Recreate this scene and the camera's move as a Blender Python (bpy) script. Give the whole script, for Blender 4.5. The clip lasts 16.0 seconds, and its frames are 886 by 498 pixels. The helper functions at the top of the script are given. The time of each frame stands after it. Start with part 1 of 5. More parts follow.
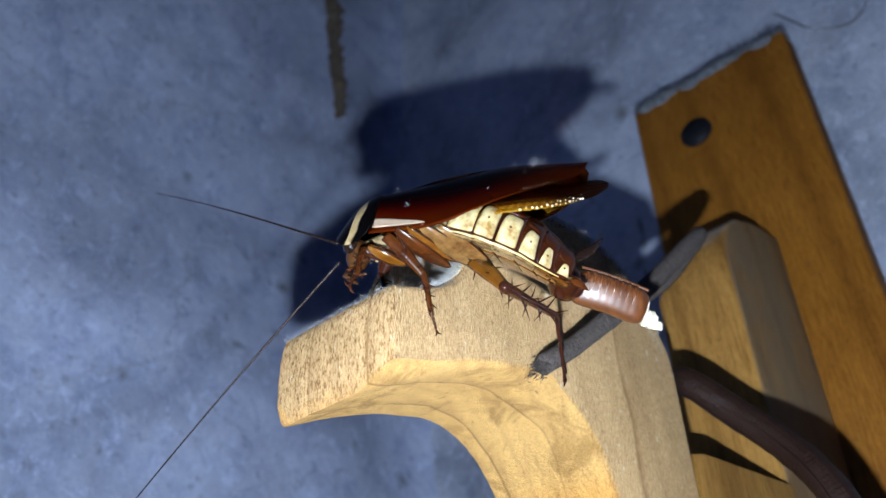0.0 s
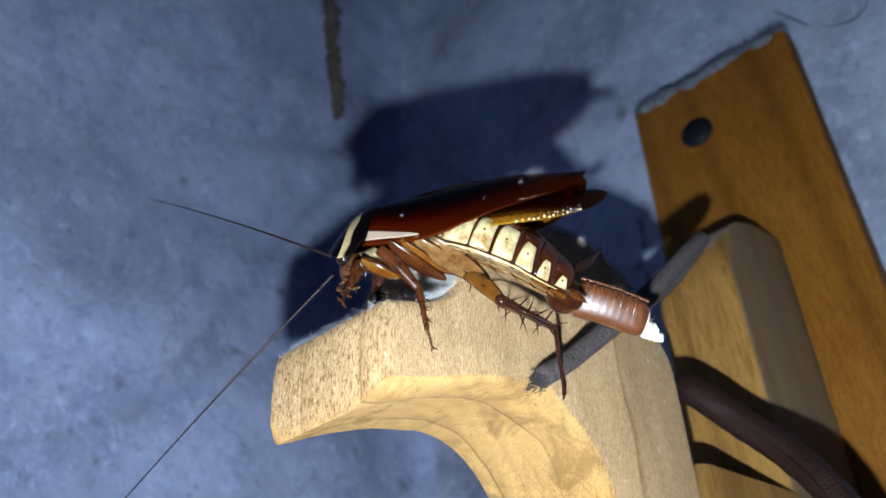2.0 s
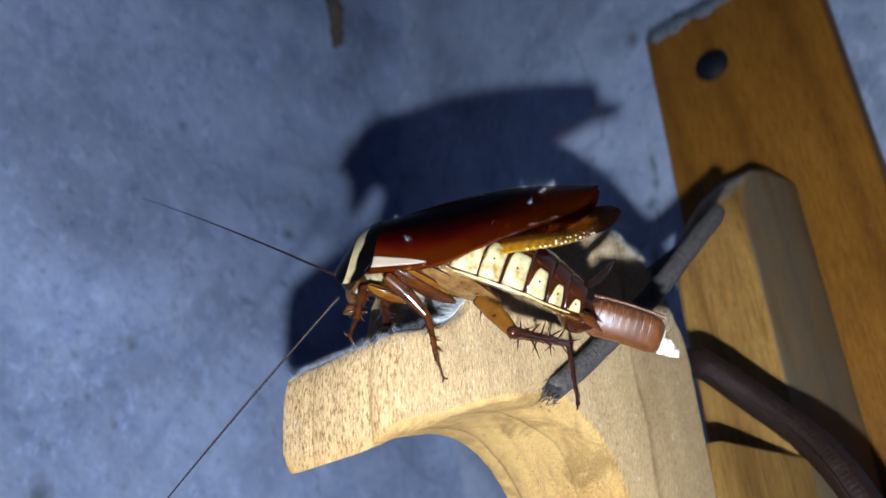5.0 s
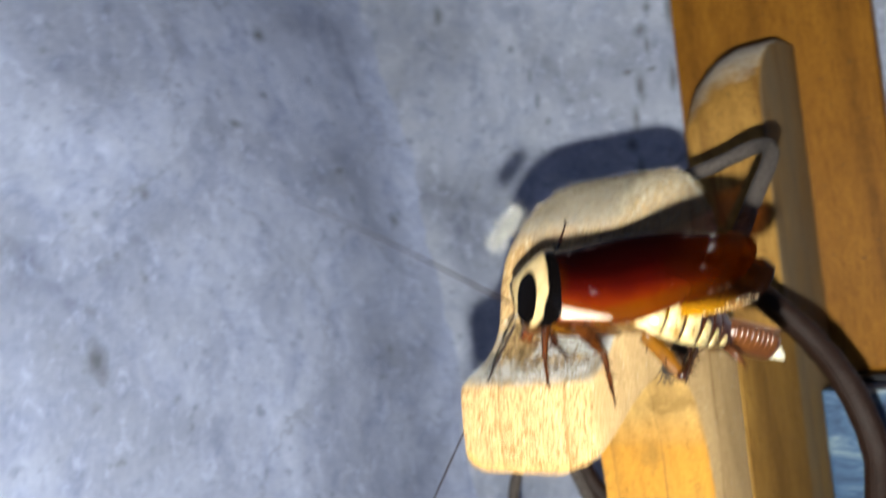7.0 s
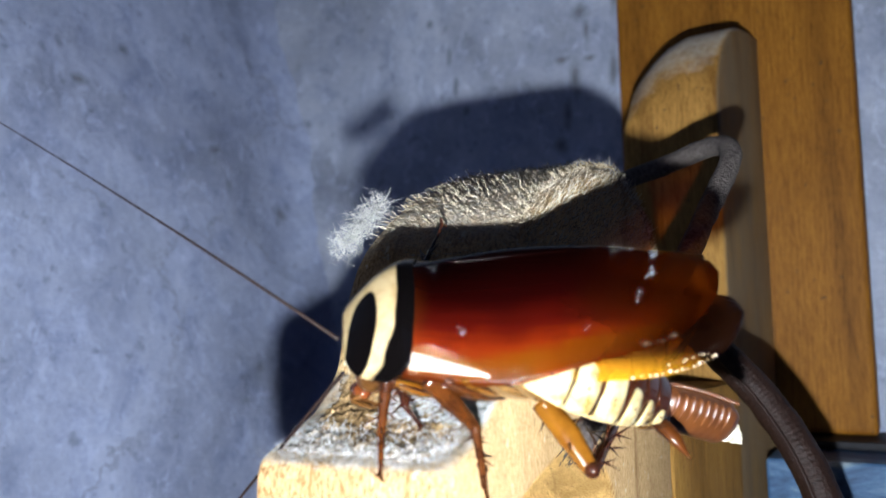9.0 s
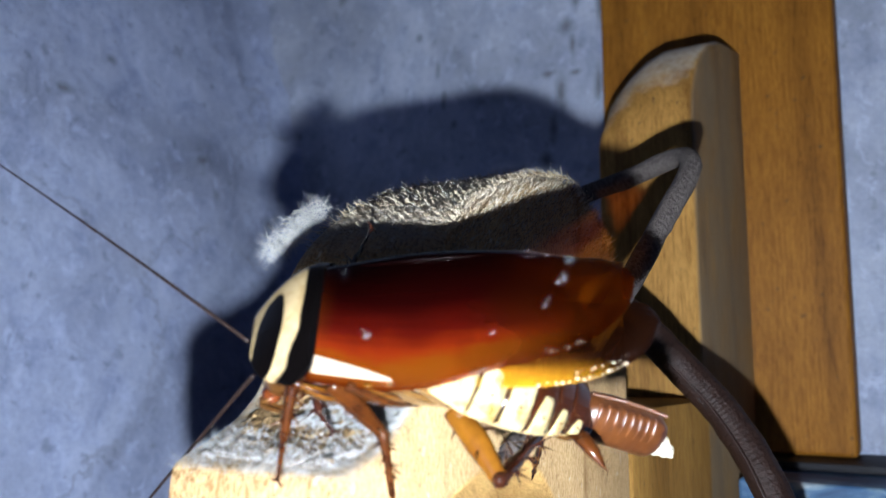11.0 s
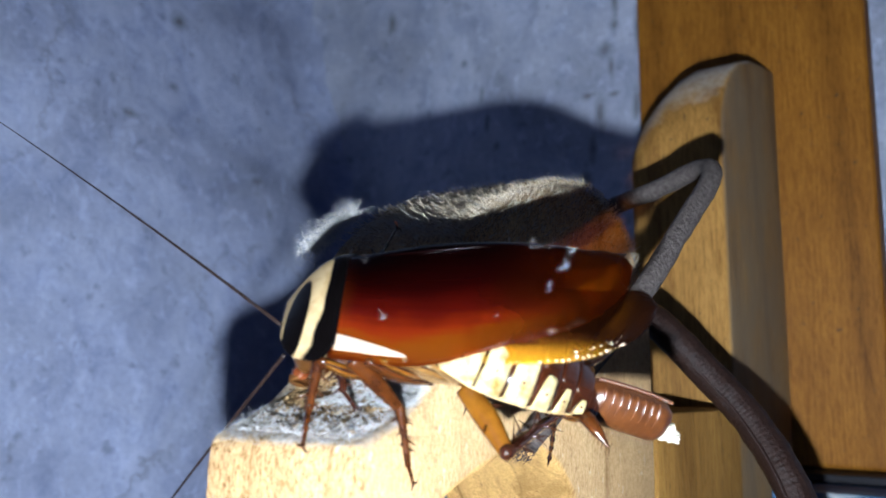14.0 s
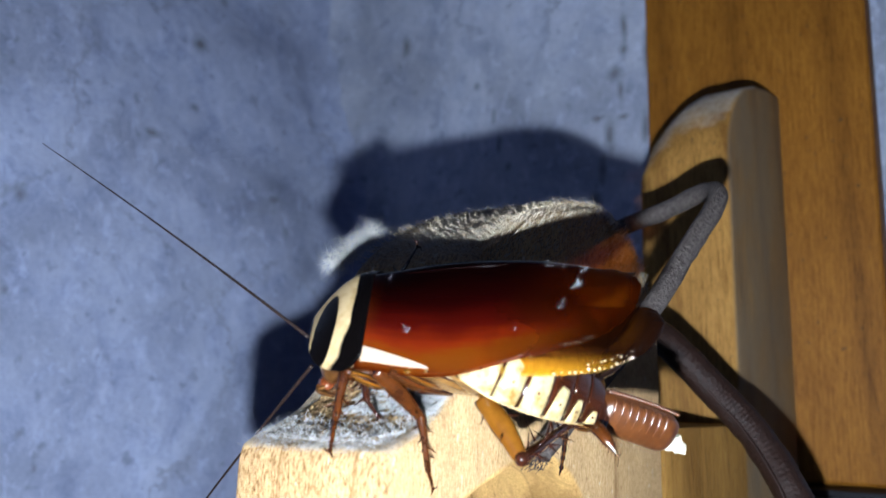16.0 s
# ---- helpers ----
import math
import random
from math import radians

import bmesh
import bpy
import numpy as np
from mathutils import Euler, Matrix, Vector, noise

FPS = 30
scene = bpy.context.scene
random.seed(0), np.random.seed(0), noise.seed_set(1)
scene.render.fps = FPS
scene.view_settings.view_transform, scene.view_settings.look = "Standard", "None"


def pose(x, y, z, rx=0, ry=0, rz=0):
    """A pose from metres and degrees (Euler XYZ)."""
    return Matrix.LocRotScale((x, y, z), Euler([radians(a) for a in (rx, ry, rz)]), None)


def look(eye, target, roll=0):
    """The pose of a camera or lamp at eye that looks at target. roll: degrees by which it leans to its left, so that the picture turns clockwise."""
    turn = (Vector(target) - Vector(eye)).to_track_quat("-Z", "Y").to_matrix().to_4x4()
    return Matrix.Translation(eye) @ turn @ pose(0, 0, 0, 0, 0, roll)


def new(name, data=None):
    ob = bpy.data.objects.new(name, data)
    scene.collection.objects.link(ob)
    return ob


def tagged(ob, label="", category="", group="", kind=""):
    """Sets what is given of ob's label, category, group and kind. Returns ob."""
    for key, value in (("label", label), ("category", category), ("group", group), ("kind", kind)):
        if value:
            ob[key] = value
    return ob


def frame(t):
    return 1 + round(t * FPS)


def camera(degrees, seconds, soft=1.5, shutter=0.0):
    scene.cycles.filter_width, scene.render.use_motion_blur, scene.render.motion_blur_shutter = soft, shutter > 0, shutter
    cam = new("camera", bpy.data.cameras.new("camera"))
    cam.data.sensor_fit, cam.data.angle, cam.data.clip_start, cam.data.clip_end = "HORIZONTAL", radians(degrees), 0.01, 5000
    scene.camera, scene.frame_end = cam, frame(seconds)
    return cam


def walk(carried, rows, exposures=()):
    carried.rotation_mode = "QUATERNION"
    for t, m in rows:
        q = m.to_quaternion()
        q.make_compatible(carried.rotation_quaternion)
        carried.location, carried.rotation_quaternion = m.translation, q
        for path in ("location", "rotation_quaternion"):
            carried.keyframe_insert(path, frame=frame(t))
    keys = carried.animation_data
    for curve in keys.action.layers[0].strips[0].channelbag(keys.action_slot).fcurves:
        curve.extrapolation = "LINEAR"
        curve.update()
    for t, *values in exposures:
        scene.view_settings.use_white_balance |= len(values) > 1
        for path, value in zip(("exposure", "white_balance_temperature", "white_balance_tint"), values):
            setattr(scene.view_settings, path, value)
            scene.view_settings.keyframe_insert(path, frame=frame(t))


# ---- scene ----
# Scene units: one unit is 1.4 mm. Origin at the front of the left wing cover;
# x runs along the rear wall, y into it, z up.
U = 0.0014

# ------------------------------------------------------------------ camera
cam = camera(55.26, 16.0, soft=1.4, shutter=0.9)

# the phone keeps its focus a hand's width away; what lies nearer or far behind is soft
cam.data.dof.use_dof = True
cam.data.dof.focus_distance = 0.094
cam.data.dof.aperture_fstop = 36.0

PATH = [
    (0.0, (38.88, -36.85, -41.84), (6.66, -0.39, -6.73), -1.46),
    (0.5, (39.16, -36.36, -41.60), (6.85, 0.25, -6.72), -1.74),
    (1.0, (39.90, -37.57, -42.07), (7.68, -1.13, -6.95), -1.99),
    (1.5, (38.55, -35.78, -39.90), (6.23, 0.83, -5.04), -1.75),
    (2.0, (38.94, -36.06, -39.97), (6.54, 0.40, -5.02), -1.86),
    (2.5, (40.69, -37.57, -40.69), (7.87, -1.90, -5.31), -1.91),
    (3.0, (40.48, -37.22, -40.31), (7.69, -1.53, -4.93), -2.11),
    (3.5, (40.85, -37.65, -40.80), (7.89, -2.18, -5.36), -1.89),
    (4.0, (41.09, -38.02, -41.12), (8.07, -2.63, -5.67), -1.86),
    (4.2, (40.72, -37.71, -40.97), (7.77, -2.26, -5.50), -1.79),
    (6.3, (43.43, -49.44, -9.16), (6.72, -3.06, 0.89), -1.13),
    (6.5, (33.33, -55.20, -13.16), (-0.43, -6.80, -2.27), -1.62),
    (6.7, (33.27, -60.44, -7.89), (-1.36, -12.23, 0.85), -2.71),
    (7.0, (31.39, -65.99, 0.66), (-1.83, -16.24, 5.33), -5.18),
    (7.5, (29.70, -56.30, 20.35), (-1.28, -4.92, 20.47), -6.60),
    (8.0, (24.01, -49.21, 17.38), (-5.97, 2.73, 19.13), -5.46),
    (8.5, (23.22, -39.21, 5.49), (-5.33, 13.40, 9.64), -2.12),
    (9.0, (23.01, -39.08, 2.22), (-6.24, 13.07, 7.17), -1.46),
    (9.5, (26.00, -39.32, 1.59), (-3.18, 12.81, 7.08), -0.91),
    (9.7, (27.31, -40.56, 1.60), (-1.96, 11.53, 7.05), -0.64),
    (11.8, (28.58, -32.82, 0.47), (-3.46, 17.42, 7.45), -0.10),
    (12.0, (29.61, -33.99, -0.08), (-2.98, 15.90, 6.93), 0.16),
    (12.5, (30.42, -34.57, -1.36), (-2.58, 15.06, 5.54), 0.31),
    (13.0, (30.62, -34.89, -1.91), (-2.50, 14.62, 5.30), 0.57),
    (13.5, (30.69, -34.82, -1.74), (-2.39, 14.65, 5.96), 0.33),
    (14.0, (32.38, -37.40, -1.61), (-1.36, 11.49, 6.87), 0.15),
    (14.5, (32.73, -38.89, -2.00), (-1.38, 9.71, 6.62), 0.23),
    (15.0, (33.60, -40.38, -2.89), (-0.53, 8.10, 6.31), 0.41),
    (15.5, (34.42, -41.20, -2.75), (-0.06, 6.98, 6.67), 0.43),
    (16.0, (33.60, -40.49, -2.08), (-0.50, 7.90, 7.65), 0.63),
]


def scaled(p):
    return Vector(p) * U


CAMERA_ROWS = [(t, look(scaled(e), scaled(g), r)) for t, e, g, r in PATH]
EXPOSURES = [(0.0, 0.76, 6350, 10), (4.2, 0.74, 6150, 10), (6.3, 0.47, 6450, 9), (6.6, 0.80, 6950, 9), (7.0, 1.40, 8500, 9), (7.4, 1.77, 9600, 5),
             (7.7, 1.68, 9500, 7), (8.0, 1.00, 8900, 7), (8.5, 1.04, 8000, 10), (9.0, 0.60, 6950, 12), (9.7, 0.56, 6750, 12), (12.0, 0.60, 6500, 12), (16.0, 0.63, 6450, 12)]
walk(cam, CAMERA_ROWS, EXPOSURES)

# ------------------------------------------------------------------ world
world = bpy.data.worlds.new("night_room")
scene.world = world
world.use_nodes = True
# blue fill for the shadows, entering by the added opening in wall_front
world.node_tree.nodes["Background"].inputs["Color"].default_value = (0.27, 0.43, 1.0, 1)
world.node_tree.nodes["Background"].inputs["Strength"].default_value = 0.34
LAMP_OFFSET = (-1.2, -12.6, 1.0)
LAMP_POWER = 22500.0


# ------------------------------------------------------------------ materials
TONE = 0.75  # scales textured base colours down so bounced light fills the shadows less


class Mat:
    """A node material with a few shorthands."""

    def __init__(self, name):
        self.m = bpy.data.materials.new(name)
        self.m.use_nodes = True
        self.t = self.m.node_tree
        self.p = self.t.nodes["Principled BSDF"]
        self.out = self.t.nodes["Material Output"]

    def node(self, kind, **values):
        n = self.t.nodes.new(kind)
        for k, v in values.items():
            n.inputs[k.replace("_", " ")].default_value = v
        return n

    def link(self, a, b):
        self.t.links.new(a, b)

    def coords(self, scale=(1, 1, 1), which="Object"):
        c = self.t.nodes.new("ShaderNodeTexCoord")
        mp = self.t.nodes.new("ShaderNodeMapping")
        mp.inputs["Scale"].default_value = [s / U for s in scale] if which == "Object" else scale
        self.link(c.outputs[which], mp.inputs["Vector"])
        return mp.outputs["Vector"]

    def noise(self, vec, scale, detail=6.0, rough=0.6, distort=0.0):
        n = self.node("ShaderNodeTexNoise", Scale=scale, Detail=detail, Roughness=rough, Distortion=distort)
        self.link(vec, n.inputs["Vector"])
        return n.outputs["Fac"]

    def ramp(self, fac, stops):
        r = self.t.nodes.new("ShaderNodeValToRGB")
        el = r.color_ramp.elements
        while len(el) < len(stops):
            el.new(0.5)
        for e, (pos, col) in zip(el, stops):
            e.position, e.color = pos, (*col, 1) if len(col) == 3 else col
        self.link(fac, r.inputs["Fac"])
        return r.outputs["Color"]

    def mix(self, fac, a, b, kind="MIX"):
        n = self.t.nodes.new("ShaderNodeMix")
        n.data_type, n.blend_type = "RGBA", kind
        for i, v in ((0, fac), (6, a), (7, b)):
            if isinstance(v, (int, float)):
                n.inputs[i].default_value = v
            elif isinstance(v, tuple):
                n.inputs[i].default_value = (*v, 1)
            else:
                self.link(v, n.inputs[i])
        return n.outputs[2]

    def math(self, op, a, b=0.0, clamp=False):
        n = self.t.nodes.new("ShaderNodeMath")
        n.operation, n.use_clamp = op, clamp
        for i, v in ((0, a), (1, b)):
            if isinstance(v, (int, float)):
                n.inputs[i].default_value = v
            else:
                self.link(v, n.inputs[i])
        return n.outputs[0]

    def bump(self, height, strength, dist):
        n = self.node("ShaderNodeBump", Strength=strength, Distance=dist * U)
        self.link(height, n.inputs["Height"])
        self.link(n.outputs["Normal"], self.p.inputs["Normal"])

    def set(self, **values):
        for k, v in values.items():
            sock = self.p.inputs[k.replace("_", " ")]
            if isinstance(v, (int, float)):
                sock.default_value = v
            elif isinstance(v, tuple):
                sock.default_value = (*v, 1) if len(v) == 3 else v
            elif k == "Base_Color":
                self.link(self.mix(1.0, v, (TONE, TONE, TONE), "MULTIPLY"), sock)
            else:
                self.link(v, sock)
        return self


def plaster(name, tone, stains=()):
    m = Mat(name)
    v = m.coords()
    big = m.noise(v, 0.03, 5, 0.6, 0.6)
    mid = m.noise(v, 0.12, 8, 0.7, 0.4)
    fine = m.noise(v, 1.1, 6, 0.7)
    base = m.ramp(big, [(0.3, tuple(c * 0.66 for c in tone)), (0.5, tone), (0.72, tuple(min(1, c * 1.22) for c in tone))])
    base = m.mix(0.7, base, m.ramp(mid, [(0.3, (0.45, 0.50, 0.62)), (0.46, (0.86, 0.88, 0.93)), (0.6, (1, 1, 1))]), "MULTIPLY")
    patch = m.noise(m.coords((1, 1, 0.5)), 0.055, 4, 0.65, 0.9)
    base = m.mix(m.ramp(patch, [(0.55, (0, 0, 0)), (0.68, (0.45, 0.45, 0.45))]), base, tuple(min(1, c * 1.3) for c in tone))
    speck = m.noise(v, 0.42, 3, 0.55)
    base = m.mix(m.ramp(speck, [(0.60, (0, 0, 0)), (0.72, (0.45, 0.45, 0.45))]), base, (0.09, 0.10, 0.12))
    base = m.mix(0.35, base, m.ramp(fine, [(0.35, (0.6, 0.6, 0.62)), (0.6, (1, 1, 1))]), "MULTIPLY")
    fleck = m.noise(m.coords((1, 1, 0.7)), 0.38, 7, 0.75, 0.5)
    base = m.mix(m.ramp(fleck, [(0.53, (0, 0, 0)), (0.66, (0.55, 0.55, 0.55))]), base, tuple(min(1, c * k) for c, k in zip(tone, (1.35, 1.4, 1.5))))
    bent = m.node("ShaderNodeVectorMath")
    bent.operation = "ADD"
    warp = m.node("ShaderNodeTexNoise", Scale=0.06, Detail=6.0, Roughness=0.7)
    m.link(v, warp.inputs["Vector"])
    swing = m.node("ShaderNodeVectorMath")
    swing.operation = "SCALE"
    swing.inputs["Scale"].default_value = 22.0
    m.link(warp.outputs["Color"], swing.inputs[0])
    m.link(v, bent.inputs[0])
    m.link(swing.outputs[0], bent.inputs[1])
    vor = m.node("ShaderNodeTexVoronoi", Scale=0.022)
    vor.feature = "DISTANCE_TO_EDGE"
    m.link(bent.outputs[0], vor.inputs["Vector"])
    hairline = m.ramp(vor.outputs["Distance"], [(0.0, (0.6, 0.6, 0.6)), (0.016, (0, 0, 0))])
    base = m.mix(m.math("MULTIPLY", hairline, m.ramp(big, [(0.42, (0, 0, 0)), (0.6, (1, 1, 1))])), base, (0.16, 0.17, 0.2))
    ragged = m.math("MULTIPLY", m.math("SUBTRACT", m.noise(v, 0.5, 6, 0.7), 0.5), 1.5)
    for centre, size in stains:
        mp = m.node("ShaderNodeMapping", Location=[-c / k for c, k in zip(centre, size)], Scale=[1 / (k * U) for k in size])
        tc = m.node("ShaderNodeTexCoord")
        m.link(tc.outputs["Object"], mp.inputs["Vector"])
        ln = m.node("ShaderNodeVectorMath")
        ln.operation = "LENGTH"
        m.link(mp.outputs["Vector"], ln.inputs[0])
        spot = m.ramp(m.math("MULTIPLY", m.math("ADD", ln.outputs["Value"], ragged), 0.5), [(0.0, (0.75, 0.75, 0.75)), (0.62, (0, 0, 0))])
        base = m.mix(spot, base, (0.055, 0.06, 0.055))
    m.set(Base_Color=base, Roughness=0.9, Specular_IOR_Level=0.1)
    h = m.math("ADD", m.math("MULTIPLY", mid, 1.0), m.math("MULTIPLY", fine, 0.22))
    m.bump(h, 0.55, 1.6)
    return m.m


def wood(name, light, dark, dust=0.0, grain=(1.0, 1.0, 0.06), ring=0.25, rough=0.6, fine=1.0, relief=0.5, dirt_at=(0, 0, 900), rings=0.0, mud_at=None, flank=False):
    m = Mat(name)
    v = m.coords(grain)
    fibre = m.noise(v, 3.2 * fine, 8, 0.7)
    wave = m.node("ShaderNodeTexWave", Scale=ring, Distortion=9.0, Detail=4.0)
    wave.inputs["Detail Scale"].default_value = 0.5
    wave.bands_direction = "DIAGONAL"
    m.link(m.coords((1.0, 0.55, grain[2] * 1.2)), wave.inputs["Vector"])
    blot = m.noise(m.coords((1, 1, 0.5)), 0.09, 6, 0.65)
    veins = 0.18 if rings else 0.55
    base = m.ramp(wave.outputs["Fac"], [(0.0, tuple(veins * a + (1 - veins) * b for a, b in zip(dark, light))), (0.10, tuple(0.45 * veins * a + (1 - 0.45 * veins) * b for a, b in zip(dark, light))), (0.5, light), (1.0, tuple(0.1 * a + 0.9 * b for a, b in zip(dark, light)))])
    hair = m.noise(m.coords((1.0, 1.0, grain[2] * 2)), 9.0 * fine, 4, 0.6)
    base = m.mix(0.32 if rings else 0.8, base, m.ramp(fibre, [(0.36, (0.42, 0.33, 0.24)), (0.48, (0.84, 0.79, 0.72)), (0.6, (1, 1, 1))]), "MULTIPLY")
    base = m.mix(0.45, base, m.ramp(hair, [(0.38, (0.45, 0.38, 0.3)), (0.55, (1, 1, 1))]), "MULTIPLY")
    base = m.mix(0.3 if rings else 0.5, base, m.ramp(blot, [(0.36, (0.52, 0.44, 0.36)), (0.6, (1, 1, 1))]), "MULTIPLY")
    if rings:
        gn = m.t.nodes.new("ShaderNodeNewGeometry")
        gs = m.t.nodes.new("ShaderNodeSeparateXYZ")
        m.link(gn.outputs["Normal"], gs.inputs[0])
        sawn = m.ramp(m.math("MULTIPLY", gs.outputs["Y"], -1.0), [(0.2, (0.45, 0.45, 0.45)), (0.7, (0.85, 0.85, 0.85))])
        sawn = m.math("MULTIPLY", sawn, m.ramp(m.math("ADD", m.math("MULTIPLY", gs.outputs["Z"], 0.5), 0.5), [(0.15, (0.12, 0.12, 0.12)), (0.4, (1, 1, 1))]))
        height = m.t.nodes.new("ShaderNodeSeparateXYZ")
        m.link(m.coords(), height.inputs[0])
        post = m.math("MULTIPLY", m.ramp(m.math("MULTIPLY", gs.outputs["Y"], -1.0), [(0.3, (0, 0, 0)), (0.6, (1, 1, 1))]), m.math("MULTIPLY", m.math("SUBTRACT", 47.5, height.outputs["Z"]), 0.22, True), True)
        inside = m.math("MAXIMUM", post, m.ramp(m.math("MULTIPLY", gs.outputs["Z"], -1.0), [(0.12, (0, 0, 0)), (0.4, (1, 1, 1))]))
        # light put into the colour: downward faces brighter and yellower, the other faces dimmer
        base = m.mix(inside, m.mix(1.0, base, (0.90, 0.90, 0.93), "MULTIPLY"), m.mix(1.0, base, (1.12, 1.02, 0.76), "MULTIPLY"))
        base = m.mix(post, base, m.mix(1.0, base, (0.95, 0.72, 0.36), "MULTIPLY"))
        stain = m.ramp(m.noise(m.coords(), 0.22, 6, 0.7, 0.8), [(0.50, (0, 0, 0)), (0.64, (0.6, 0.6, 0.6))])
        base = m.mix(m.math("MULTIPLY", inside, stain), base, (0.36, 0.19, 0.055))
        pit = m.noise(m.coords((1.0, 1.0, 0.34)), 4.6, 5, 0.7)
        base = m.mix(m.math("MULTIPLY", sawn, m.math("SUBTRACT", 1.0, m.math("MULTIPLY", post, 0.85))), base, m.ramp(pit, [(0.38, (0.30, 0.20, 0.11)), (0.46, (0.74, 0.65, 0.53)), (0.53, (1, 1, 1))]), "MULTIPLY")
        crumb = m.noise(m.coords((1.0, 1.0, 0.5)), 1.5, 2, 0.5)
        base = m.mix(m.math("MULTIPLY", m.ramp(crumb, [(0.68, (0, 0, 0)), (0.73, (0.7, 0.7, 0.7))]), m.math("SUBTRACT", 1.0, inside)), base, (0.85, 0.76, 0.58))
        sp = m.t.nodes.new("ShaderNodeSeparateXYZ")
        m.link(m.coords(), sp.inputs[0])
        g = m.math("ADD", sp.outputs["X"], m.math("MULTIPLY", sp.outputs["Y"], 0.13))
        g = m.math("ADD", g, m.math("MULTIPLY", m.noise(m.coords((1, 1, 0.25)), 0.06, 3, 0.5), 6.0))
        g = m.math("FRACT", m.math("DIVIDE", g, rings))
        late = m.ramp(g, [(0.0, (0.85, 0.85, 0.85)), (0.03, (0.25, 0.25, 0.25)), (0.22, (0, 0, 0)), (0.975, (0, 0, 0)), (1.0, (0.85, 0.85, 0.85))])
        late = m.math("MULTIPLY", late, m.ramp(m.noise(m.coords(), 0.14, 4, 0.6), [(0.3, (0.25, 0.25, 0.25)), (0.55, (1, 1, 1))]))
        base = m.mix(late, base, tuple(0.8 * c for c in dark))
    pore = m.noise(m.coords((1, 1, 0.6)), 1.7, 2, 0.5)
    base = m.mix(m.ramp(pore, [(0.69, (0, 0, 0)), (0.74, (0.4, 0.4, 0.4) if rings else (0.75, 0.75, 0.75))]), base, (0.05, 0.032, 0.018))
    if dust:
        g = m.t.nodes.new("ShaderNodeNewGeometry")
        s = m.t.nodes.new("ShaderNodeSeparateXYZ")
        m.link(g.outputs["Normal"], s.inputs[0])
        lying = m.math("MULTIPLY", m.ramp(m.math("ADD", s.outputs["Z"], m.math("MULTIPLY", m.math("SUBTRACT", m.noise(m.coords(), 0.6, 5, 0.7), 0.5), 0.5)), [(0.40, (0, 0, 0)), (0.78, (1, 1, 1))]), dust)
        if flank:
            grey = m.math("MULTIPLY", m.ramp(s.outputs["X"], [(0.6, (0, 0, 0)), (0.92, (1, 1, 1))]), m.ramp(m.noise(m.coords((1, 1, 0.4)), 0.25, 5, 0.6), [(0.3, (0.25, 0.25, 0.25)), (0.6, (0.65, 0.65, 0.65))]))
            base = m.mix(grey, base, (0.135, 0.115, 0.088))
        veil = m.ramp(m.noise(m.coords(), 1.4, 6, 0.7), [(0.25, (0.35, 0.35, 0.35)), (0.6, (1, 1, 1))])
        grime = m.ramp(m.noise(m.coords(), 0.32, 6, 0.75, 0.5), [(0.42, (0.10, 0.065, 0.03)), (0.52, (0.30, 0.27, 0.23)), (0.60, (0.54, 0.53, 0.52))])
        mp = m.node("ShaderNodeMapping", Location=[-c / 8.0 for c in dirt_at], Scale=[1 / (8.0 * U)] * 3)
        tc = m.node("ShaderNodeTexCoord")
        m.link(tc.outputs["Object"], mp.inputs["Vector"])
        ln = m.node("ShaderNodeVectorMath")
        ln.operation = "LENGTH"
        m.link(mp.outputs["Vector"], ln.inputs[0])
        grime = m.mix(m.ramp(ln.outputs["Value"], [(0.7, (0, 0, 0)), (1.0, (1, 1, 1))]), grime, (0.48, 0.44, 0.38))
        if mud_at:
            mp = m.node("ShaderNodeMapping", Location=[-c / k for c, k in zip(mud_at[0], mud_at[1])], Scale=[1 / (k * U) for k in mud_at[1]])
            tc = m.node("ShaderNodeTexCoord")
            m.link(tc.outputs["Object"], mp.inputs["Vector"])
            ln = m.node("ShaderNodeVectorMath")
            ln.operation = "LENGTH"
            m.link(mp.outputs["Vector"], ln.inputs[0])
            torn = m.math("ADD", ln.outputs["Value"], m.math("MULTIPLY", m.math("SUBTRACT", m.noise(m.coords(), 0.55, 6, 0.75), 0.5), 1.6))
            soil = m.ramp(m.noise(m.coords(), 1.1, 5, 0.7), [(0.35, (0.012, 0.008, 0.005)), (0.5, (0.07, 0.042, 0.02)), (0.66, (0.20, 0.13, 0.065))])
            grime = m.mix(m.ramp(torn, [(0.75, (0, 0, 0)), (1.05, (1, 1, 1))]), soil, grime)
        base = m.mix(m.math("MULTIPLY", lying, veil), base, grime)
    m.set(Base_Color=base, Roughness=rough, Specular_IOR_Level=0.08)
    m.bump(m.math("ADD", m.math("ADD", fibre, m.math("MULTIPLY", hair, 0.4)), m.math("MULTIPLY", pore, -0.3)), relief, 0.9)
    return m.m


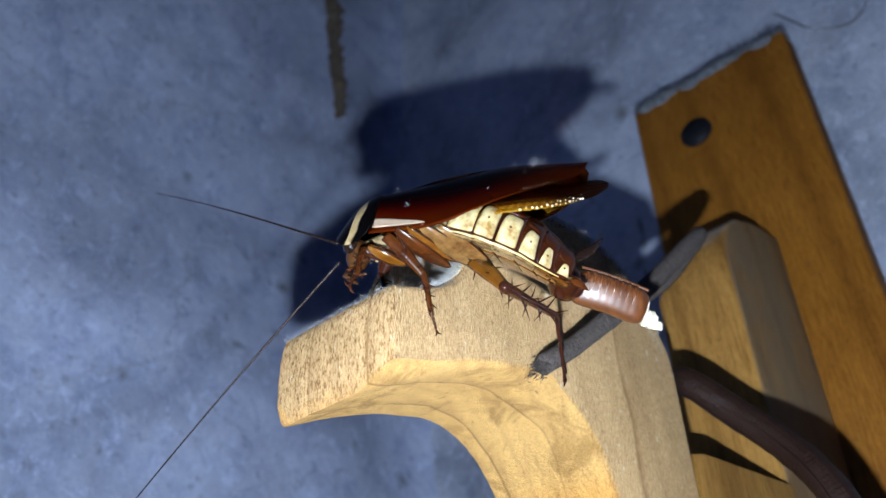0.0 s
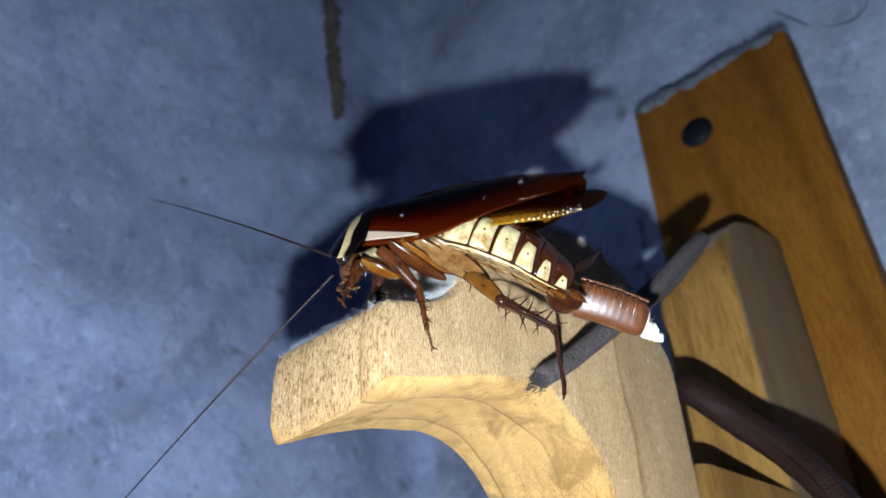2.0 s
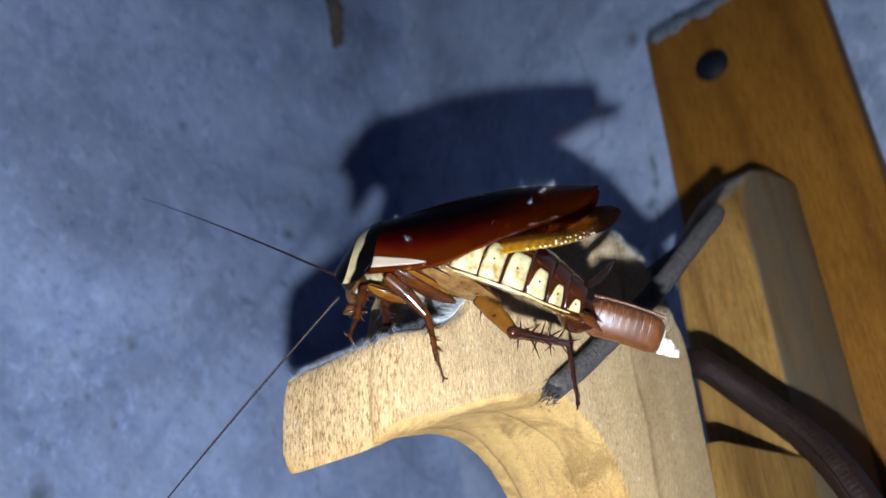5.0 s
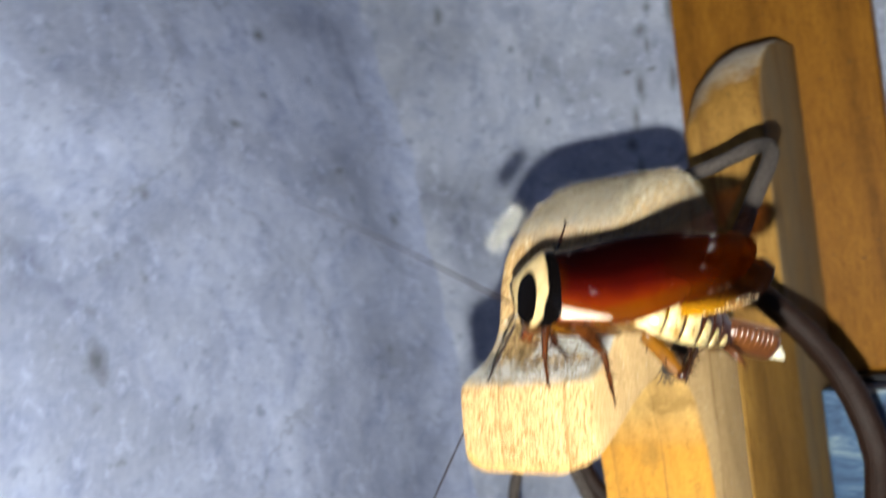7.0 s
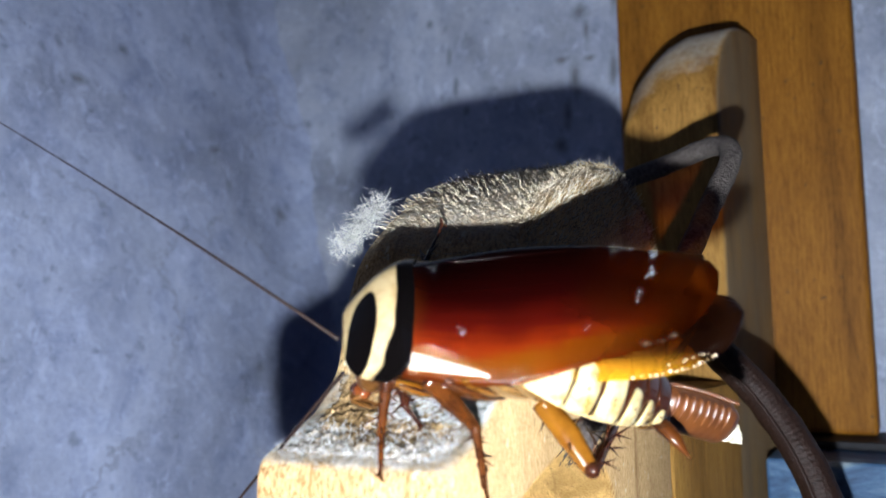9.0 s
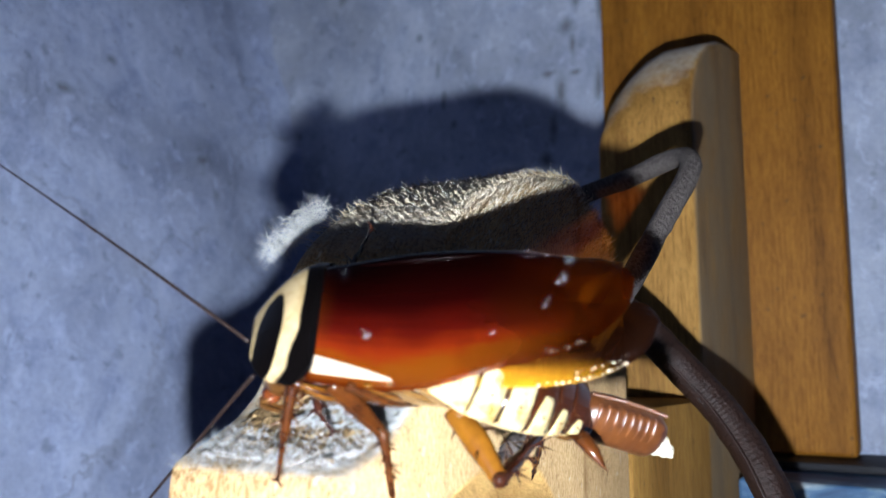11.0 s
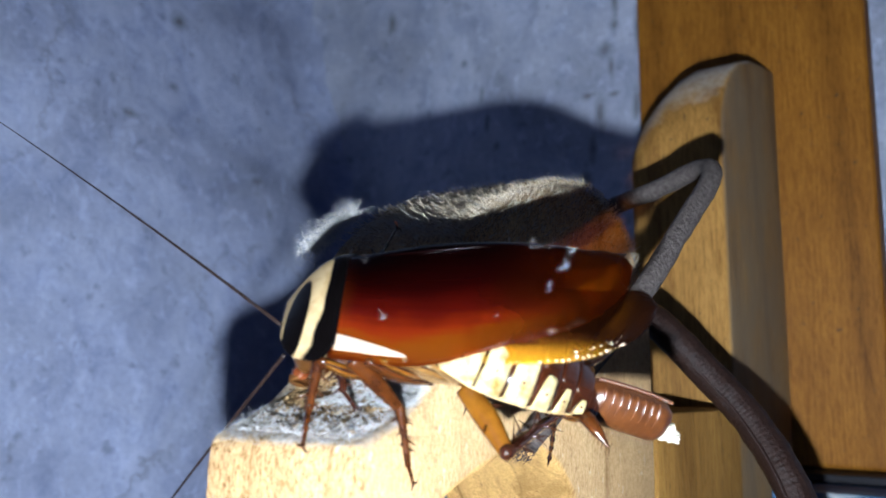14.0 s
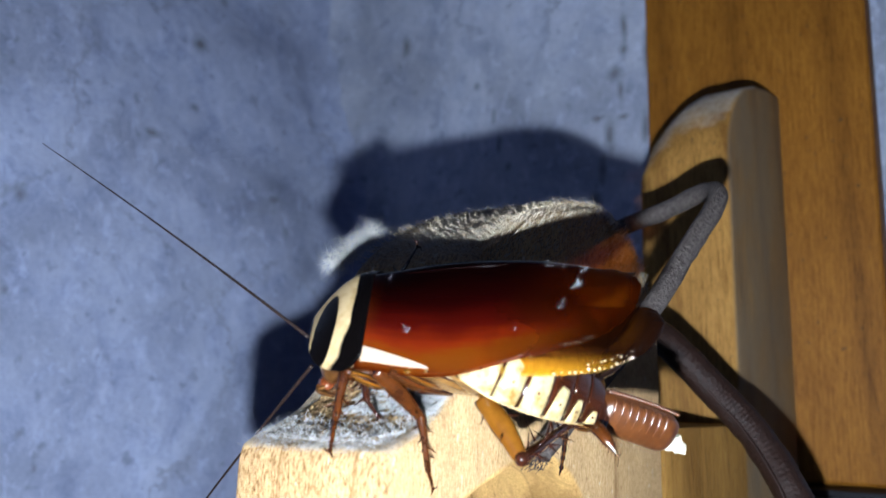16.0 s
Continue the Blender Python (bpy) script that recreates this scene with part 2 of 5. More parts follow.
def soil(name, centre):
    """Brown to black dirt in one patch, bluish white dust with dark gaps round it."""
    m = Mat(name)
    v = m.coords()
    mp = m.node("ShaderNodeMapping", Location=[-c / k for c, k in zip(*centre)], Scale=[1 / (k * U) for k in centre[1]])
    tc = m.node("ShaderNodeTexCoord")
    m.link(tc.outputs["Object"], mp.inputs["Vector"])
    ln = m.node("ShaderNodeVectorMath")
    ln.operation = "LENGTH"
    m.link(mp.outputs["Vector"], ln.inputs[0])
    torn = m.math("ADD", ln.outputs["Value"], m.math("MULTIPLY", m.math("SUBTRACT", m.noise(v, 0.55, 6, 0.75), 0.5), 1.6))
    grit = m.noise(v, 1.5, 6, 0.75)
    brown = m.ramp(grit, [(0.36, (0.02, 0.012, 0.006)), (0.5, (0.15, 0.092, 0.042)), (0.64, (0.42, 0.28, 0.14))])
    white = m.ramp(m.noise(m.coords((1, 0.7, 1)), 4.5, 8, 0.8), [(0.36, (0.035, 0.026, 0.018)), (0.48, (0.19, 0.165, 0.14)), (0.62, (0.52, 0.49, 0.46))])
    m.set(Base_Color=m.mix(m.ramp(torn, [(0.75, (0, 0, 0)), (1.05, (1, 1, 1))]), brown, white), Roughness=0.95, Specular_IOR_Level=0.02)
    m.bump(grit, 0.3, 0.3)
    return m.m


def simple(name, col, rough=0.5, spots=None, scale=1.0, relief=0.0, dist=0.2, **more):
    m = Mat(name)
    n = m.noise(m.coords(), scale, 5, 0.6)
    other = spots or tuple(c * 0.6 for c in col)
    m.set(Base_Color=m.ramp(n, [(0.3, other), (0.62, col)]), Roughness=rough, Specular_IOR_Level=more.pop("Specular_IOR_Level", 0.12), **more)
    if relief:
        m.bump(n, relief, dist)
    return m.m


def chitin(name, col, edge, rough=0.16, coat=0.6, scale=0.8, sub=0.0):
    m = Mat(name)
    n = m.noise(m.coords(), scale, 4, 0.6)
    m.set(Base_Color=m.ramp(n, [(0.3, edge), (0.65, col)]), Roughness=rough, Specular_IOR_Level=0.15, Coat_Weight=coat, Coat_Roughness=0.08)
    m.p.inputs["Subsurface Weight"].default_value = sub
    m.p.inputs["Subsurface Radius"].default_value = (0.8 * U, 0.35 * U, 0.15 * U)
    m.p.inputs["Subsurface Scale"].default_value = 1.0
    m.bump(m.noise(m.coords(), scale * 6, 3, 0.6), 0.12, 0.15)
    return m.m


def tegmen_material():
    """Wing cover: wine red in the middle, orange along the outer margin, clear brown like varnish at the tip."""
    m = Mat("wing_cover_chitin")
    uv = m.t.nodes.new("ShaderNodeUVMap")
    sep = m.t.nodes.new("ShaderNodeSeparateXYZ")
    m.link(uv.outputs[0], sep.inputs[0])
    along, across = sep.outputs["X"], sep.outputs["Y"]
    cmb = m.node("ShaderNodeCombineXYZ")
    m.link(m.math("MULTIPLY", along, 4.0), cmb.inputs["X"])
    m.link(m.math("MULTIPLY", m.math("ADD", across, m.math("MULTIPLY", along, 0.25)), 26.0), cmb.inputs["Y"])
    streak = m.noise(cmb.outputs[0], 1.0, 6, 0.65)
    cloud = m.noise(m.coords(), 0.35, 4, 0.6)
    w = m.math("ADD", across, m.math("ADD", m.math("MULTIPLY", m.math("SUBTRACT", streak, 0.5), 0.26), m.math("MULTIPLY", m.math("SUBTRACT", cloud, 0.5), 0.22)))
    col = m.ramp(w, [(0.0, (0.70, 0.52, 0.07)), (0.06, (1.0, 1.0, 0.10)), (0.14, (0.95, 0.90, 0.05)), (0.22, (0.92, 0.32, 0.055)), (0.34, (0.31, 0.062, 0.030)), (0.55, (0.08, 0.02, 0.022)), (1.0, (0.028, 0.02, 0.022))])
    front = m.ramp(along, [(0.0, (0.6, 0.6, 0.6)), (0.02, (0.18, 0.18, 0.18)), (0.05, (0, 0, 0))])
    col = m.mix(front, col, (0.6, 0.6, 0.10))
    tip = m.ramp(m.math("ADD", along, m.math("MULTIPLY", m.math("SUBTRACT", cloud, 0.5), 0.25)), [(0.36, (0, 0, 0)), (0.74, (1, 1, 1))])
    col = m.mix(tip, col, (0.15, 0.135, 0.024))
    m.set(Base_Color=col, Roughness=0.4, Specular_IOR_Level=0.0, Coat_Weight=1.0, Coat_Roughness=0.2, Coat_IOR=1.06, Coat_Tint=(0.09, 0.022, 0.016))
    m.bump(m.math("ADD", m.noise(m.coords((0.4, 0.6, 1.0)), 1.6, 4, 0.6), m.math("ADD", m.math("MULTIPLY", m.noise(m.coords(), 0.7, 3, 0.5), 1.2), m.math("MULTIPLY", streak, 1.6))), 0.24, 0.25)
    thin = m.node("ShaderNodeBsdfTranslucent")
    thin.inputs["Color"].default_value = (0.45, 0.11, 0.006, 1)
    fac = m.ramp(across, [(0.0, (0.35, 0.35, 0.35)), (0.22, (0.16, 0.16, 0.16)), (0.4, (0.02, 0.02, 0.02)), (1, (0.0, 0.0, 0.0))])
    fac = m.math("MAXIMUM", fac, m.math("MULTIPLY", tip, 0.28))
    ms = m.node("ShaderNodeMixShader")
    m.link(fac, ms.inputs[0])
    m.link(m.p.outputs[0], ms.inputs[1])
    m.link(thin.outputs[0], ms.inputs[2])
    clear = m.node("ShaderNodeBsdfTransparent")
    m.link(m.mix(tip, (0.62, 0.14, 0.006), (0.70, 0.40, 0.10)), clear.inputs["Color"])
    end = m.ramp(along, [(0.86, (0.56, 0.56, 0.56)), (0.97, (0.12, 0.12, 0.12))])
    see = m.math("ADD", m.math("MULTIPLY", tip, end), m.ramp(across, [(0.0, (0.22, 0.22, 0.22)), (0.16, (0.10, 0.10, 0.10)), (0.3, (0, 0, 0))]), True)
    both = m.node("ShaderNodeMixShader")
    m.link(see, both.inputs[0])
    m.link(ms.outputs[0], both.inputs[1])
    m.link(clear.outputs[0], both.inputs[2])
    polish = m.node("ShaderNodeBsdfGlossy", Roughness=0.05)
    m.link(m.p.inputs["Normal"].links[0].from_socket, polish.inputs["Normal"])
    sheen = m.node("ShaderNodeFresnel", IOR=1.45)
    shine = m.node("ShaderNodeMixShader")
    m.link(m.math("MULTIPLY", sheen.outputs[0], 0.3), shine.inputs[0])
    m.link(both.outputs[0], shine.inputs[1])
    m.link(polish.outputs[0], shine.inputs[2])
    m.link(shine.outputs[0], m.out.inputs["Surface"])
    return m.m


def hind_wing_material():
    """Folded hind wing: clear yellow along its leading margin, dark brown towards the tip."""
    m = Mat("hind_wing_chitin")
    uv = m.t.nodes.new("ShaderNodeUVMap")
    sep = m.t.nodes.new("ShaderNodeSeparateXYZ")
    m.link(uv.outputs[0], sep.inputs[0])
    cmb = m.node("ShaderNodeCombineXYZ")
    m.link(m.math("MULTIPLY", sep.outputs["X"], 3.0), cmb.inputs["X"])
    m.link(m.math("MULTIPLY", sep.outputs["Y"], 24.0), cmb.inputs["Y"])
    streak = m.noise(cmb.outputs[0], 1.0, 5, 0.6)
    v = m.math("ADD", sep.outputs["Y"], m.math("MULTIPLY", m.math("SUBTRACT", streak, 0.5), 0.25))
    col = m.ramp(v, [(0.0, (0.42, 0.22, 0.012)), (0.14, (0.30, 0.13, 0.008)), (0.24, (0.05, 0.014, 0.002)), (0.4, (0.012, 0.003, 0.001))])
    dark = m.ramp(m.math("ADD", sep.outputs["X"], m.math("MULTIPLY", v, 0.45)), [(0.50, (0, 0, 0)), (0.74, (1, 1, 1))])
    m.set(Base_Color=m.mix(dark, col, (0.0045, 0.0013, 0.0005)), Roughness=0.3, Specular_IOR_Level=0.05, Coat_Weight=0.3, Coat_Roughness=0.06)
    m.bump(m.math("ADD", streak, m.noise(m.coords((0.4, 0.6, 1.6)), 2.2, 4, 0.6)), 0.2, 0.3)
    clear = m.node("ShaderNodeBsdfTransparent")
    m.link(m.mix(dark, (0.92, 0.60, 0.12), (0.78, 0.45, 0.13)), clear.inputs["Color"])
    see = m.math("MULTIPLY", m.ramp(v, [(0.0, (0.6, 0.6, 0.6)), (0.2, (0.5, 0.5, 0.5)), (0.5, (0.74, 0.74, 0.74))]), m.ramp(sep.outputs["X"], [(0.70, (1, 1, 1)), (0.86, (0.12, 0.12, 0.12))]))
    ms = m.node("ShaderNodeMixShader")
    m.link(see, ms.inputs[0])
    m.link(m.p.outputs[0], ms.inputs[1])
    m.link(clear.outputs[0], ms.inputs[2])
    m.link(ms.outputs[0], m.out.inputs["Surface"])
    return m.m


def pronotum_material():
    """Neck shield: black with a pale ring, by the shield's own plan (u across, v along)."""
    m = Mat("neck_shield_chitin")
    uv = m.t.nodes.new("ShaderNodeUVMap")
    sep = m.t.nodes.new("ShaderNodeSeparateXYZ")
    m.link(uv.outputs[0], sep.inputs[0])
    wob = m.math("MULTIPLY", m.math("SUBTRACT", m.noise(m.coords(), 0.7, 3, 0.5), 0.5), 0.26)
    across = m.math("ABSOLUTE", sep.outputs["X"])

    def oval(mid_u, half_u, mid_v, half_v, power):
        a = m.math("POWER", m.math("ABSOLUTE", m.math("DIVIDE", m.math("SUBTRACT", across, mid_u), half_u)), power)
        b = m.math("POWER", m.math("ABSOLUTE", m.math("DIVIDE", m.math("SUBTRACT", sep.outputs["Y"], mid_v), half_v)), power)
        return m.math("ADD", m.math("POWER", m.math("ADD", a, b), 1 / power), wob)

    # a black blotch on either half, a pale field round them, a black rim
    inner = m.ramp(m.math("MULTIPLY", oval(0.46, 0.40, 0.72, 0.19, 2.4), 0.5), [(0.48, (0, 0, 0)), (0.52, (1, 1, 1))])
    outer = m.ramp(m.math("MULTIPLY", oval(0.0, 0.915, 0.615, 0.345, 3.2), 0.5), [(0.48, (1, 1, 1)), (0.52, (0, 0, 0))])
    ring = m.math("MULTIPLY", inner, outer)
    pale = m.ramp(m.noise(m.coords(), 1.2, 4, 0.6), [(0.3, (0.22, 0.145, 0.065)), (0.6, (0.31, 0.225, 0.12))])
    col = m.mix(ring, (0.0012, 0.0009, 0.0009), pale)
    m.set(Base_Color=col, Roughness=0.2, Specular_IOR_Level=0.03, Coat_Weight=0.08, Coat_Roughness=0.03)
    return m.m


def glow(name, power):
    m = Mat(name)
    e = m.node("ShaderNodeEmission", Strength=power)
    e.inputs["Color"].default_value = (0.75, 0.87, 1.0, 1)
    m.link(e.outputs[0], m.out.inputs["Surface"])
    return m.m


WALL_BASE_L, WALL_BASE_R = (-88.6, -200, -500), (100, 91.4, -500)
LEFT_STAINS = [(56.3, 61.2, 2.0, 2.2), (64.3, 73.9, 1.4, 1.4), (10.9, -1.5, 1.8, 3.4), (53.6, 47.6, 1.1, 1.0), (86.0, 23.0, 1.8, 1.8), (70, 33, 1.6, 1.0), (44, 40, 1.8, 0.9), (30, 78, 1.5, 1.8), (22, 25, 1.2, 1.4)]
REAR_STAINS = [(-70.5, 68.8, 1.5, 2.4), (-52, 56, 0.9, 0.9), (-20.5, 92, 2.0, 2.5),
               (-21.3, 60.7, 0.8, 3.2), (-21.5, 56.4, 0.9, 2.2), (-23.0, 52.4, 1.7, 1.6), (-22.1, 49.1, 0.6, 1.8), (-26.5, 44.8, 1.5, 0.7), (-24.3, 41.2, 1.0, 3.2), (-21.6, 44.3, 1.2, 0.6), (-25.8, 35.4, 0.8, 3.0), (-27.3, 30.4, 1.5, 1.6), (-26.0, 25.9, 1.0, 2.6), (-48.0, 49.2, 0.6, 1.9), (-46.7, 43.2, 0.5, 1.9), (-44.6, 38.7, 0.8, 1.0), (-17.3, 54.9, 0.7, 4.5), (-17.7, 41.4, 0.8, 4.0)]
M_WALL_L = plaster("left_wall_plaster", (0.305, 0.342, 0.468), [((0, y + 200, z + 500), (30, ry, rz)) for y, z, ry, rz in LEFT_STAINS])
M_WALL_R = plaster("rear_wall_plaster", (0.33, 0.355, 0.435), [((x - 100, 0, z + 500), (rx, 30, rz)) for x, z, rx, rz in REAR_STAINS])
# plain plaster and concrete kept pale to bounce lamp light into the shadows
M_PLAIN = simple("plain_plaster", (0.48, 0.54, 0.70), 0.9, (0.38, 0.43, 0.56), 0.01)
M_FLOOR = simple("concrete_floor", (0.30, 0.30, 0.31), 0.9, (0.22, 0.22, 0.23), 0.02)
M_PLANK = wood("varnished_plank", (0.260, 0.107, 0.014), (0.126, 0.046, 0.006), ring=0.05, rough=0.55, relief=0.2)
M_BLOCK = wood("bracket_base_wood", (0.33, 0.178, 0.046), (0.14, 0.062, 0.014), dust=0.8, ring=0.08, rough=0.6, relief=0.3, flank=True)
M_FILLER = wood("filler_wood", (0.33, 0.178, 0.046), (0.14, 0.062, 0.014), ring=0.08, rough=0.6, relief=0.3)
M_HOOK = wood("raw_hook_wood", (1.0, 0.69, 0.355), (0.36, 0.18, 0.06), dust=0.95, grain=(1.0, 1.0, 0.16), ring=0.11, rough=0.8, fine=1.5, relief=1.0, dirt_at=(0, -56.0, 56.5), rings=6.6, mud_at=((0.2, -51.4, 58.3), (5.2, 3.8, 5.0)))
M_NAP = simple("cream_dust_hairs", (0.62, 0.54, 0.41), 0.95, (0.40, 0.32, 0.22), 1.0)
M_FELT = simple("brown_felted_dust", (0.20, 0.145, 0.085), 0.95, (0.10, 0.065, 0.035), 0.7)
M_SOIL = soil("dirt_and_dust", ((0.8, -52.2, 57.2), (8.6, 6.2, 8.5)))
M_DUST = simple("grey_dust", (0.46, 0.45, 0.43), 0.95, (0.30, 0.30, 0.30), 1.0)
M_LINT = simple("translucent_lint", (0.75, 0.74, 0.73), 0.7, (0.35, 0.34, 0.33), 2.0)
M_RIDGE = simple("felted_grey_dust", (0.135, 0.145, 0.165), 0.95, (0.06, 0.065, 0.075), 0.7, 0.8, 0.6)
M_DARKDUST = simple("dark_dust", (0.12, 0.11, 0.10), 0.95, (0.04, 0.04, 0.04), 0.8)
M_MUD = simple("brown_mud", (0.115, 0.09, 0.065), 0.95, (0.05, 0.042, 0.036), 0.5, 0.8, 0.8)
M_CRACK = simple("dark_crack", (0.05, 0.05, 0.055), 0.95)
M_SCREW_GAP = simple("dark_screw_and_gap_shade", (0.008, 0.008, 0.011), 0.55, (0.004, 0.004, 0.005), 1.0, 0.2)
M_CORD = simple("brown_leather_cord", (0.019, 0.0085, 0.006), 0.5, (0.006, 0.0028, 0.002), 3.0, 0.5, 0.3, Specular_IOR_Level=0.12)
M_CORD_OLD = simple("worn_grey_cord", (0.088, 0.073, 0.066), 0.75, (0.030, 0.022, 0.020), 3.0, 1.0, 0.4)
M_BLUE = Mat("chipped_blue_paint")
blue = M_BLUE.ramp(M_BLUE.noise(M_BLUE.coords((0.4, 1, 1)), 0.3, 7, 0.7, 0.6), [(0.38, (0.012, 0.036, 0.085)), (0.52, (0.032, 0.082, 0.16)), (0.62, (0.11, 0.17, 0.22)), (0.70, (0.28, 0.31, 0.32))])
M_BLUE.set(Base_Color=blue, Roughness=0.55, Specular_IOR_Level=0.2)
M_BLUE.bump(M_BLUE.noise(M_BLUE.coords(), 0.8, 6, 0.7), 0.4, 0.4)
M_BLUE = M_BLUE.m
M_TEGMEN = tegmen_material()
M_PRONOTUM = pronotum_material()
M_CREAM = chitin("cream_chitin", (0.46, 0.38, 0.20), (0.16, 0.085, 0.02), 0.2, 0.6, 0.9, 0.1)
M_STRIPE = chitin("pale_stripe_chitin", (0.27, 0.20, 0.145), (0.23, 0.155, 0.10), 0.2, 0.5, 0.6)
M_BLACK = chitin("black_chitin", (0.006, 0.0035, 0.0025), (0.012, 0.005, 0.003), 0.15, 0.6)
M_BROWN = chitin("red_brown_chitin", (0.085, 0.02, 0.005), (0.04, 0.008, 0.003), 0.18, 0.6, 0.5)
M_AMBER = chitin("amber_chitin", (0.115, 0.042, 0.004), (0.06, 0.018, 0.002), 0.16, 0.6, 0.7, 0.0)
M_COXA = chitin("tan_chitin", (0.075, 0.03, 0.007), (0.018, 0.006, 0.002), 0.32, 0.15, 0.5, 0.0)
M_BACK = chitin("dark_back_chitin", (0.030, 0.007, 0.002), (0.012, 0.003, 0.001), 0.18, 0.5, 0.6)
M_LEG = chitin("leg_chitin", (0.052, 0.014, 0.0025), (0.018, 0.0045, 0.0015), 0.2, 0.35, 1.0)
M_DARKLEG = chitin("dark_leg_chitin", (0.028, 0.007, 0.003), (0.014, 0.004, 0.002), 0.18, 0.6, 1.2)
M_TAN = chitin("tan_belly_chitin", (0.26, 0.17, 0.07), (0.05, 0.018, 0.005), 0.2, 0.6, 0.75)
M_PALE = chitin("pale_membrane", (0.30, 0.23, 0.13), (0.09, 0.05, 0.018), 0.25, 0.5, 0.8, 0.0)
M_HIP = chitin("tan_hip_chitin", (0.15, 0.078, 0.024), (0.05, 0.018, 0.004), 0.22, 0.8, 0.9, 0.0)
M_SEAM = chitin("cream_seam_chitin", (0.50, 0.38, 0.20), (0.28, 0.17, 0.06), 0.22, 0.7, 1.2)
# pale bead colour that stands in for highlights on the wing margins
M_GLINT = chitin("pale_glint_chitin", (0.46, 0.35, 0.24), (0.28, 0.18, 0.09), 0.25, 1.0)
M_GLINT.node_tree.nodes["Principled BSDF"].inputs["Coat Roughness"].default_value = 0.16
M_GLINT.node_tree.nodes["Principled BSDF"].inputs["Coat IOR"].default_value = 2.2
M_HINDWING = hind_wing_material()
M_OOTHECA = chitin("egg_case_shell", (0.095, 0.028, 0.005), (0.040, 0.010, 0.002), 0.42, 1.0, 1.6)
M_OOTHECA.node_tree.nodes["Principled BSDF"].inputs["Coat Roughness"].default_value = 0.36
M_OOTHECA.node_tree.nodes["Principled BSDF"].inputs["Coat IOR"].default_value = 1.5
M_FOAM = simple("white_foam", (0.52, 0.48, 0.38), 0.6, (0.38, 0.32, 0.21), 1.5, 0.4, 0.2)
M_ANTENNA = chitin("antenna_chitin", (0.016, 0.008, 0.006), (0.007, 0.004, 0.0035), 0.5, 0.0, 3.0)
M_HOUSING = simple("black_housing", (0.02, 0.02, 0.02), 0.5)
M_LAMP = glow("white_led", LAMP_POWER)

# ------------------------------------------------------------------ building helpers
BASES = {}


def thing(name, base, label="", category="", group="", kind=""):
    ob = new(name)
    ob.empty_display_size = 0.002
    ob.location = scaled(base)
    BASES[ob.name] = Vector(base)
    return tagged(ob, label, category, group, kind)


def to_mesh(bm, name, material, origin, smooth=True, crisp=0):
    bmesh.ops.recalc_face_normals(bm, faces=bm.faces)
    for v in bm.verts:
        v.co = (v.co - origin) * U
    me = bpy.data.meshes.new(name)
    bm.to_mesh(me)
    bm.free()
    for f in me.polygons:
        f.use_smooth = smooth
    if crisp:
        me.set_sharp_from_angle(angle=radians(crisp))
    me.materials.append(material)
    return me


def part(name, bm, material, parent, label="", origin=None, smooth=True, crisp=0):
    """Links a bmesh, in scene units, as one mesh under a thing or part."""
    base = BASES[parent.name]
    at = base if origin is None else Vector(origin)
    ob = new(name, to_mesh(bm, name, material, at, smooth, crisp))
    ob.parent = parent
    ob.location = (at - base) * U
    BASES[ob.name] = at
    if label:
        ob["label"] = label
    return ob


def solid(name, bm, material, base, label="", category="", group="", kind="", smooth=True):
    """A top-level thing of one mesh."""
    ob = new(name, to_mesh(bm, name, material, Vector(base), smooth))
    ob.location = scaled(base)
    BASES[ob.name] = Vector(base)
    return tagged(ob, label, category, group, kind)


def clamp01(x):
    return max(0.0, min(1.0, x))


def smooth_line(points, n):
    """Catmull-Rom through the points, n samples in all."""
    p = [Vector(q) for q in points]
    p = [2 * p[0] - p[1]] + p + [2 * p[-1] - p[-2]]
    out = []
    last = len(p) - 3
    for i in range(n):
        u = i / (n - 1) * last
        k = min(int(u), last - 1)
        f = u - k
        a, b, c, e = p[k:k + 4]
        out.append(0.5 * ((2 * b) + (c - a) * f + (2 * a - 5 * b + 4 * c - e) * f * f + (3 * b - a - 3 * c + e) * f ** 3))
    return out


def tube(points, radii, n=24, sides=10, squash=1.0, bm=None, wobble=0.0, cap=True, weave=None):
    """A tapered tube along a smooth line; radii are spread evenly along it. weave: strands, turns and depth of a braid."""
    bm = bm or bmesh.new()
    line = smooth_line(points, n)
    side = None
    rings = []
    for i, c in enumerate(line):
        d = (line[min(i + 1, n - 1)] - line[max(i - 1, 0)]).normalized()
        if side is None:
            side = d.orthogonal().normalized()
        side = (side - d * side.dot(d)).normalized()
        up = d.cross(side)
        u = i / (n - 1) * (len(radii) - 1)
        k = min(int(u), len(radii) - 2)
        r = radii[k] + (radii[k + 1] - radii[k]) * (u - k)
        ring = []
        for j in range(sides):
            a = 2 * math.pi * j / sides
            w = 1 + wobble * noise.noise(c * 0.7 + Vector((math.cos(a), math.sin(a), 0)))
            if weave:
                turn = 2 * math.pi * weave[1] * i / (n - 1)
                w += weave[2] * math.sin(weave[0] * a + turn) * math.sin(weave[0] * a - turn)
            ring.append(bm.verts.new(c + (side * math.cos(a) + up * math.sin(a) * squash) * r * w))
        rings.append(ring)
    for p, q in zip(rings, rings[1:]):
        for j in range(sides):
            bm.faces.new((p[j], p[(j + 1) % sides], q[(j + 1) % sides], q[j]))
    if cap:
        bm.faces.new(rings[0][::-1])
        bm.faces.new(rings[-1])
    return bm


